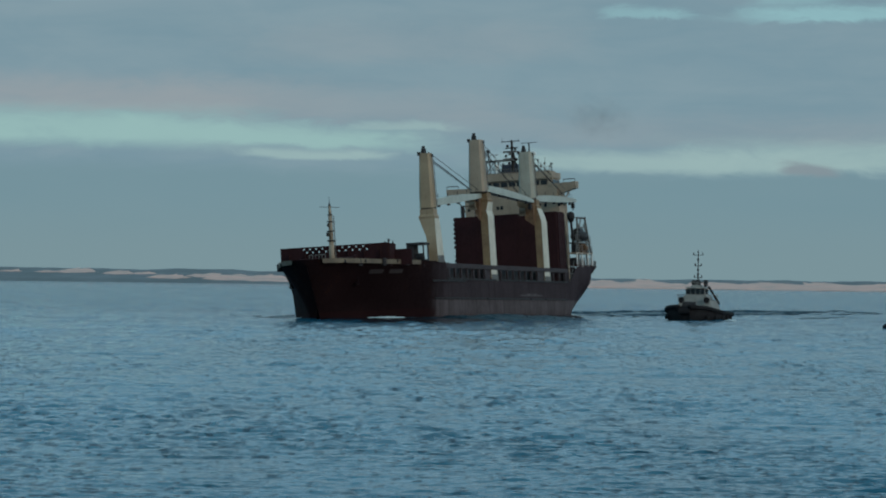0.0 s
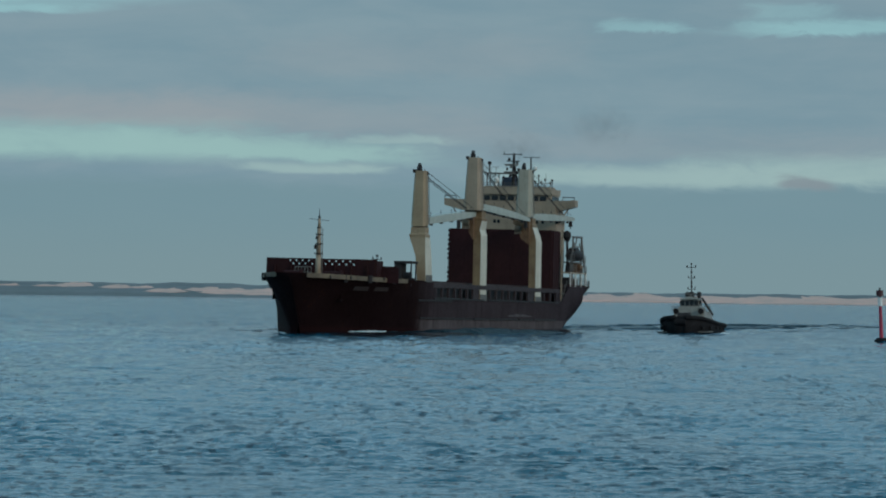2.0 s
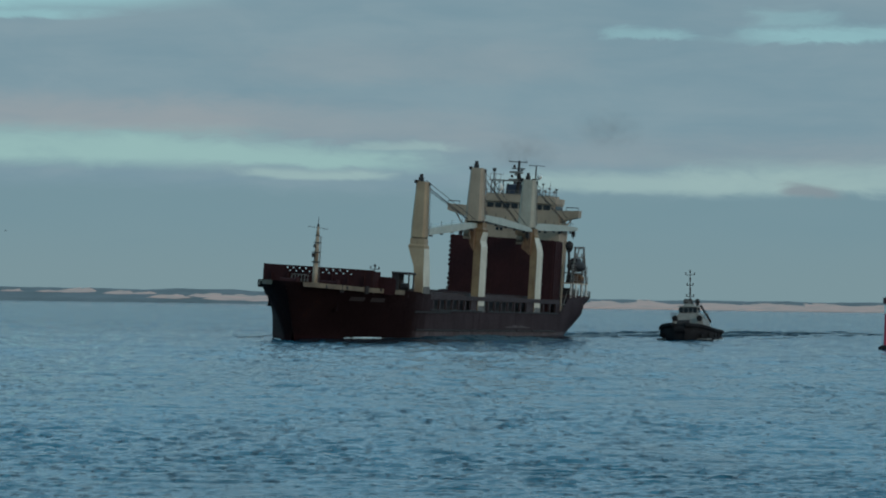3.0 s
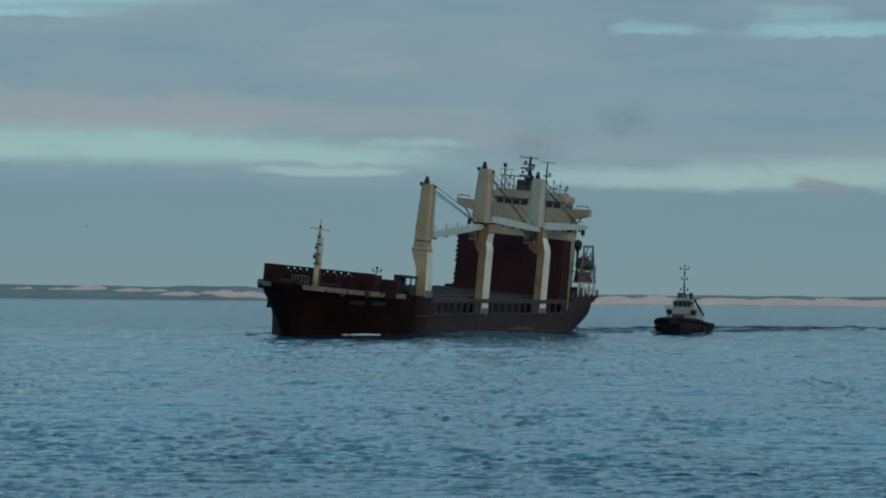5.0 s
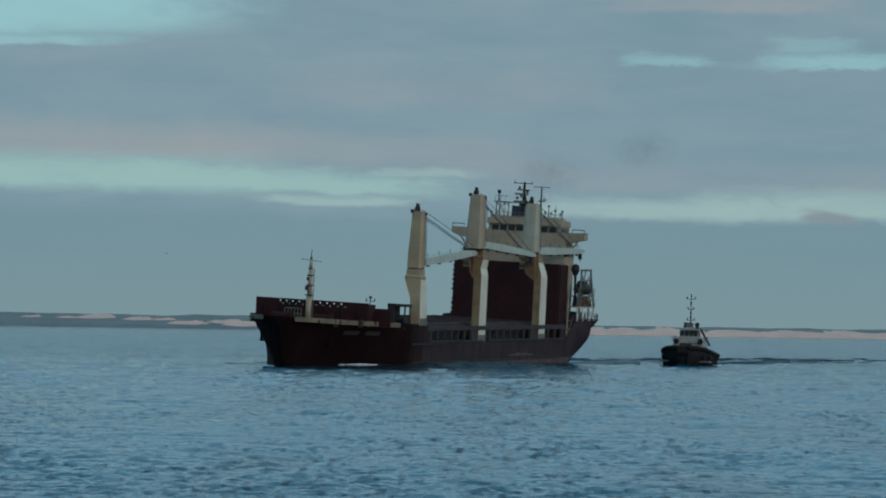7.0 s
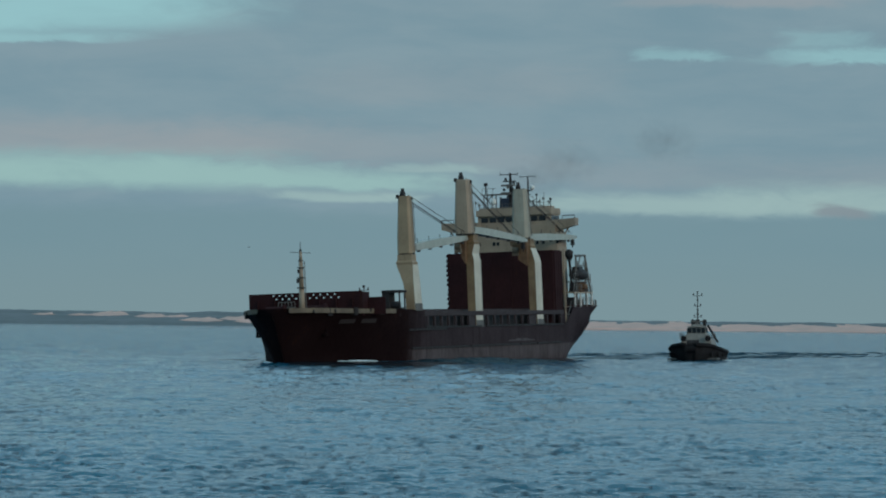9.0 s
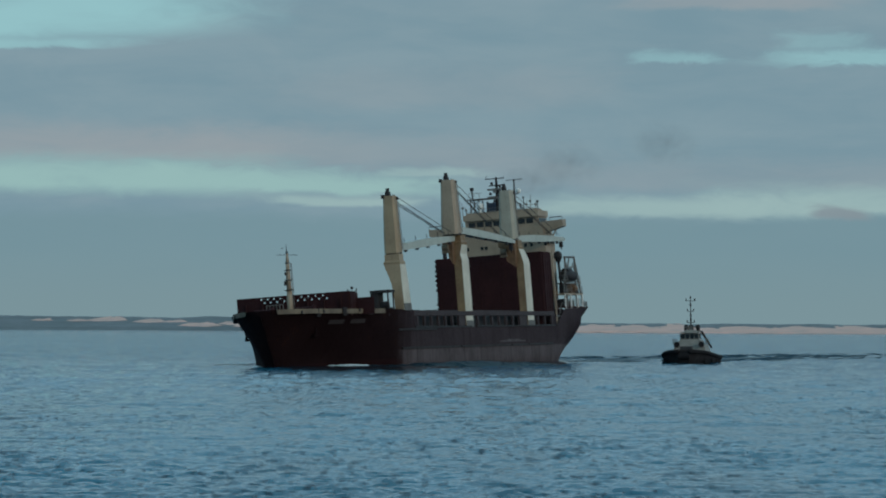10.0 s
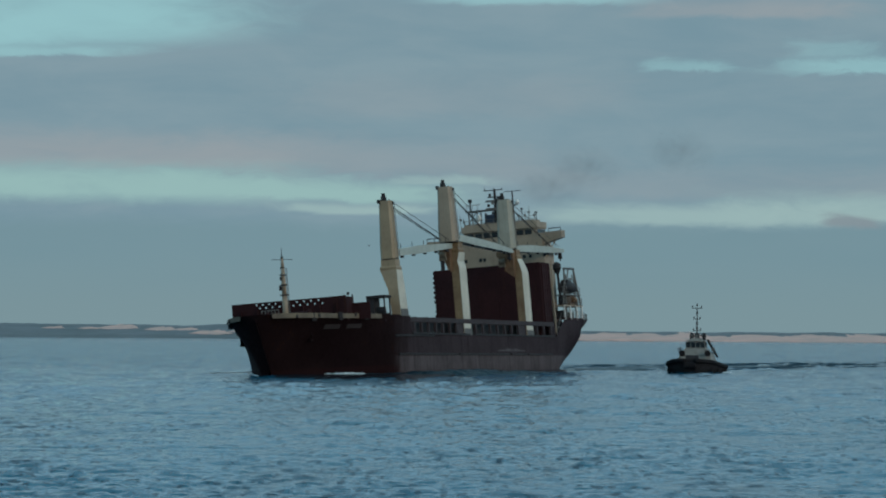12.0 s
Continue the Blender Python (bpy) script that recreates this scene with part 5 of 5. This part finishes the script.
def build_gull():
    """A gull: body with head and tail, and two wings that beat."""
    bird = tagged(new("sea_gull"), "small grey gull flying low over the water", "bird")
    bm = bmesh.new()
    loft(bm, [[(r * math.cos(a), y, r * 0.9 * math.sin(a)) for a in [i * math.tau / 10 for i in range(10)]] for y, r in ((0.24, 0.015), (0.20, 0.045), (0.14, 0.05), (0.05, 0.075), (-0.08, 0.06), (-0.2, 0.03), (-0.27, 0.02))])
    part("body", bm, GREY, bird, "", True)
    wings = []
    for side in (1, -1):
        bm = bmesh.new()
        loft(bm, [[(side * x, y0, z - 0.008), (side * x, y1, z - 0.008), (side * x, y1, z + 0.008), (side * x, y0, z + 0.012)] for x, y0, y1, z in ((0.03, 0.08, -0.08, 0.0), (0.24, 0.13, -0.05, 0.05), (0.42, 0.07, -0.06, 0.04), (0.58, -0.06, -0.10, 0.0))])
        wings.append((part("wing", bm, GREY, bird), side))
    return bird, wings


gull, gull_wings = build_gull()
bow_wave = build_bow_wave()
wake = build_wake()
tug_wash = build_tug_wash()
puffs = build_smoke()


# ---- everything that moves ----
SHIP_ROWS = [  # seconds, x, y, z, pitch, roll, heading
    (0, -13.36, 461.55, 0.49, 0.23, 4.01, 165.11),
    (0.5, -13.81, 460.20, 0.55, 0.28, 2.92, 165.05),
    (1, -14.31, 458.86, 0.59, 0.31, 1.80, 164.98),
    (1.5, -14.88, 457.54, 0.54, 0.34, 0.61, 164.93),
    (2, -15.26, 456.24, 0.52, 0.36, -0.73, 164.86),
    (2.5, -15.89, 454.99, 0.38, 0.36, -1.95, 164.80),
    (3, -16.23, 453.78, 0.25, 0.32, -2.98, 164.71),
    (5, -17.56, 449.15, -0.40, 0.04, -5.23, 164.45),
    (5.5, -17.91, 448.06, -0.52, -0.09, -5.19, 164.42),
    (6, -18.28, 447.01, -0.64, -0.23, -4.71, 164.41),
    (6.5, -18.60, 446.00, -0.74, -0.35, -3.93, 164.37),
    (7, -18.99, 445.01, -0.72, -0.45, -2.82, 164.35),
    (9, -20.44, 441.17, -0.36, -0.51, 2.55, 164.39),
    (9.5, -20.93, 440.19, -0.26, -0.43, 3.62, 164.40),
    (10, -21.33, 439.20, -0.11, -0.30, 4.39, 164.42),
    (10.5, -21.75, 438.21, -0.02, -0.16, 4.87, 164.45),
    (11, -22.22, 437.20, 0.09, -0.03, 5.12, 164.48),
    (11.5, -22.56, 436.19, 0.14, 0.11, 5.10, 164.51),
    (12, -22.97, 435.17, 0.20, 0.24, 4.93, 164.53),
]
TUG_ROWS = [  # seconds, x, y, z, heading
    (0, 35.55, 509.0, -0.22, 167.0),
    (0.5, 35.47, 511.5, -0.21, 167.1),
    (1, 35.60, 514.0, -0.14, 167.3),
    (1.5, 35.47, 516.5, -0.11, 167.6),
    (2, 35.77, 519.0, 0.05, 167.9),
    (2.5, 35.46, 521.5, -0.06, 168.3),
    (3, 35.43, 524.0, 0.05, 168.7),
    (5, 33.53, 534.7, 0.20, 170.6),
    (5.5, 33.44, 537.3, 0.21, 171.0),
    (6, 33.41, 540.0, 0.41, 171.3),
    (6.5, 33.35, 538.8, 0.32, 171.4),
    (7, 33.41, 537.7, 0.49, 171.4),
    (9, 32.46, 533.0, 0.14, 171.2),
    (9.5, 31.72, 529.0, -0.15, 171.2),
    (10, 31.26, 525.0, -0.33, 171.3),
    (10.5, 30.82, 521.0, -0.66, 171.4),
    (11, 30.32, 517.0, -0.52, 171.6),
    (11.5, 29.92, 513.0, -0.50, 171.8),
    (12, 29.44, 509.0, -0.34, 172.0),
]
BUOY_ROWS = [  # seconds, x, lean
    (0, 52.25, 8.0), (0.5, 52.2, 8.0), (1.2, 51.9, 4.5), (1.6, 51.75, 1.0), (2.1, 51.6, -3.0), (2.6, 51.7, 0.0), (3.2, 51.7, 1.0),
    (4.4, 51.9, 6.0), (5.6, 51.7, -2.0), (7.0, 51.9, 5.0), (8.5, 51.7, -3.0), (10.0, 51.9, 5.0), (12.0, 51.7, -2.0),
]

SMOKE_ROWS = [  # seconds, x, y, z of each puff
    [(0, 10.2, 563, 22.0), (2.5, 11.9, 563, 27.8), (5.5, 12.3, 563, 28.6), (9, 13.8, 563, 30.0), (12, 15.3, 563, 31.0)],
    [(0, 23.6, 560, 30.3), (4, 25.5, 560, 32.0), (8, 28.0, 560, 33.0), (12, 29.5, 560, 33.3)],
    [(0, 8.2, 563, 21.0), (6, 8.7, 563, 22.5), (8.5, 8.2, 563, 26.8), (10, 8.7, 563, 27.6), (12, 9.7, 563, 28.0)],
]
GULL_ROWS = [(0, -104.0, 16.0), (5, -70.0, 18.0), (9.5, -39.9, 19.5), (10.5, -33.3, 20.3), (11.5, -26.4, 21.3), (12, -22.1, 22.0)]


def motions():
    walk(ship, [(t, pose(x, y, z, a, b, c)) for t, x, y, z, a, b, c in SHIP_ROWS])
    walk(bow_wave, [(t, pose(x, y, 0, 0, 0, c)) for t, x, y, z, a, b, c in SHIP_ROWS[::3]])
    walk(tug, [(t, pose(x, y, z, 0.6 * math.sin(t), 1.2 * math.sin(0.8 * t), h)) for t, x, y, z, h in TUG_ROWS])
    walk(tug_wash, [(t, pose(x, y, 0, 0, 0, h)) for t, x, y, z, h in TUG_ROWS])
    walk(buoy, [(t, pose(x, 428.5, 0, 0, a, 0)) for t, x, a in BUOY_ROWS])
    walk(sea, [(0, pose(0, 0, 0)), (12, pose(1.5, -9.0, 0))])
    for puff, rows in zip(puffs, SMOKE_ROWS):
        walk(puff, [(t, pose(x, y, z, 0, 10, 0)) for t, x, y, z in rows])
    walk(gull, [(t, pose(x, 700, z, 0, 6 * math.sin(2.1 * t), -90)) for t, x, z in GULL_ROWS])
    for wing, side in gull_wings:
        walk(wing, [(0.3 * k, pose(0, 0, 0.05, 0, side * 26 * math.sin(k * 1.9), 0)) for k in range(41)])


motions()
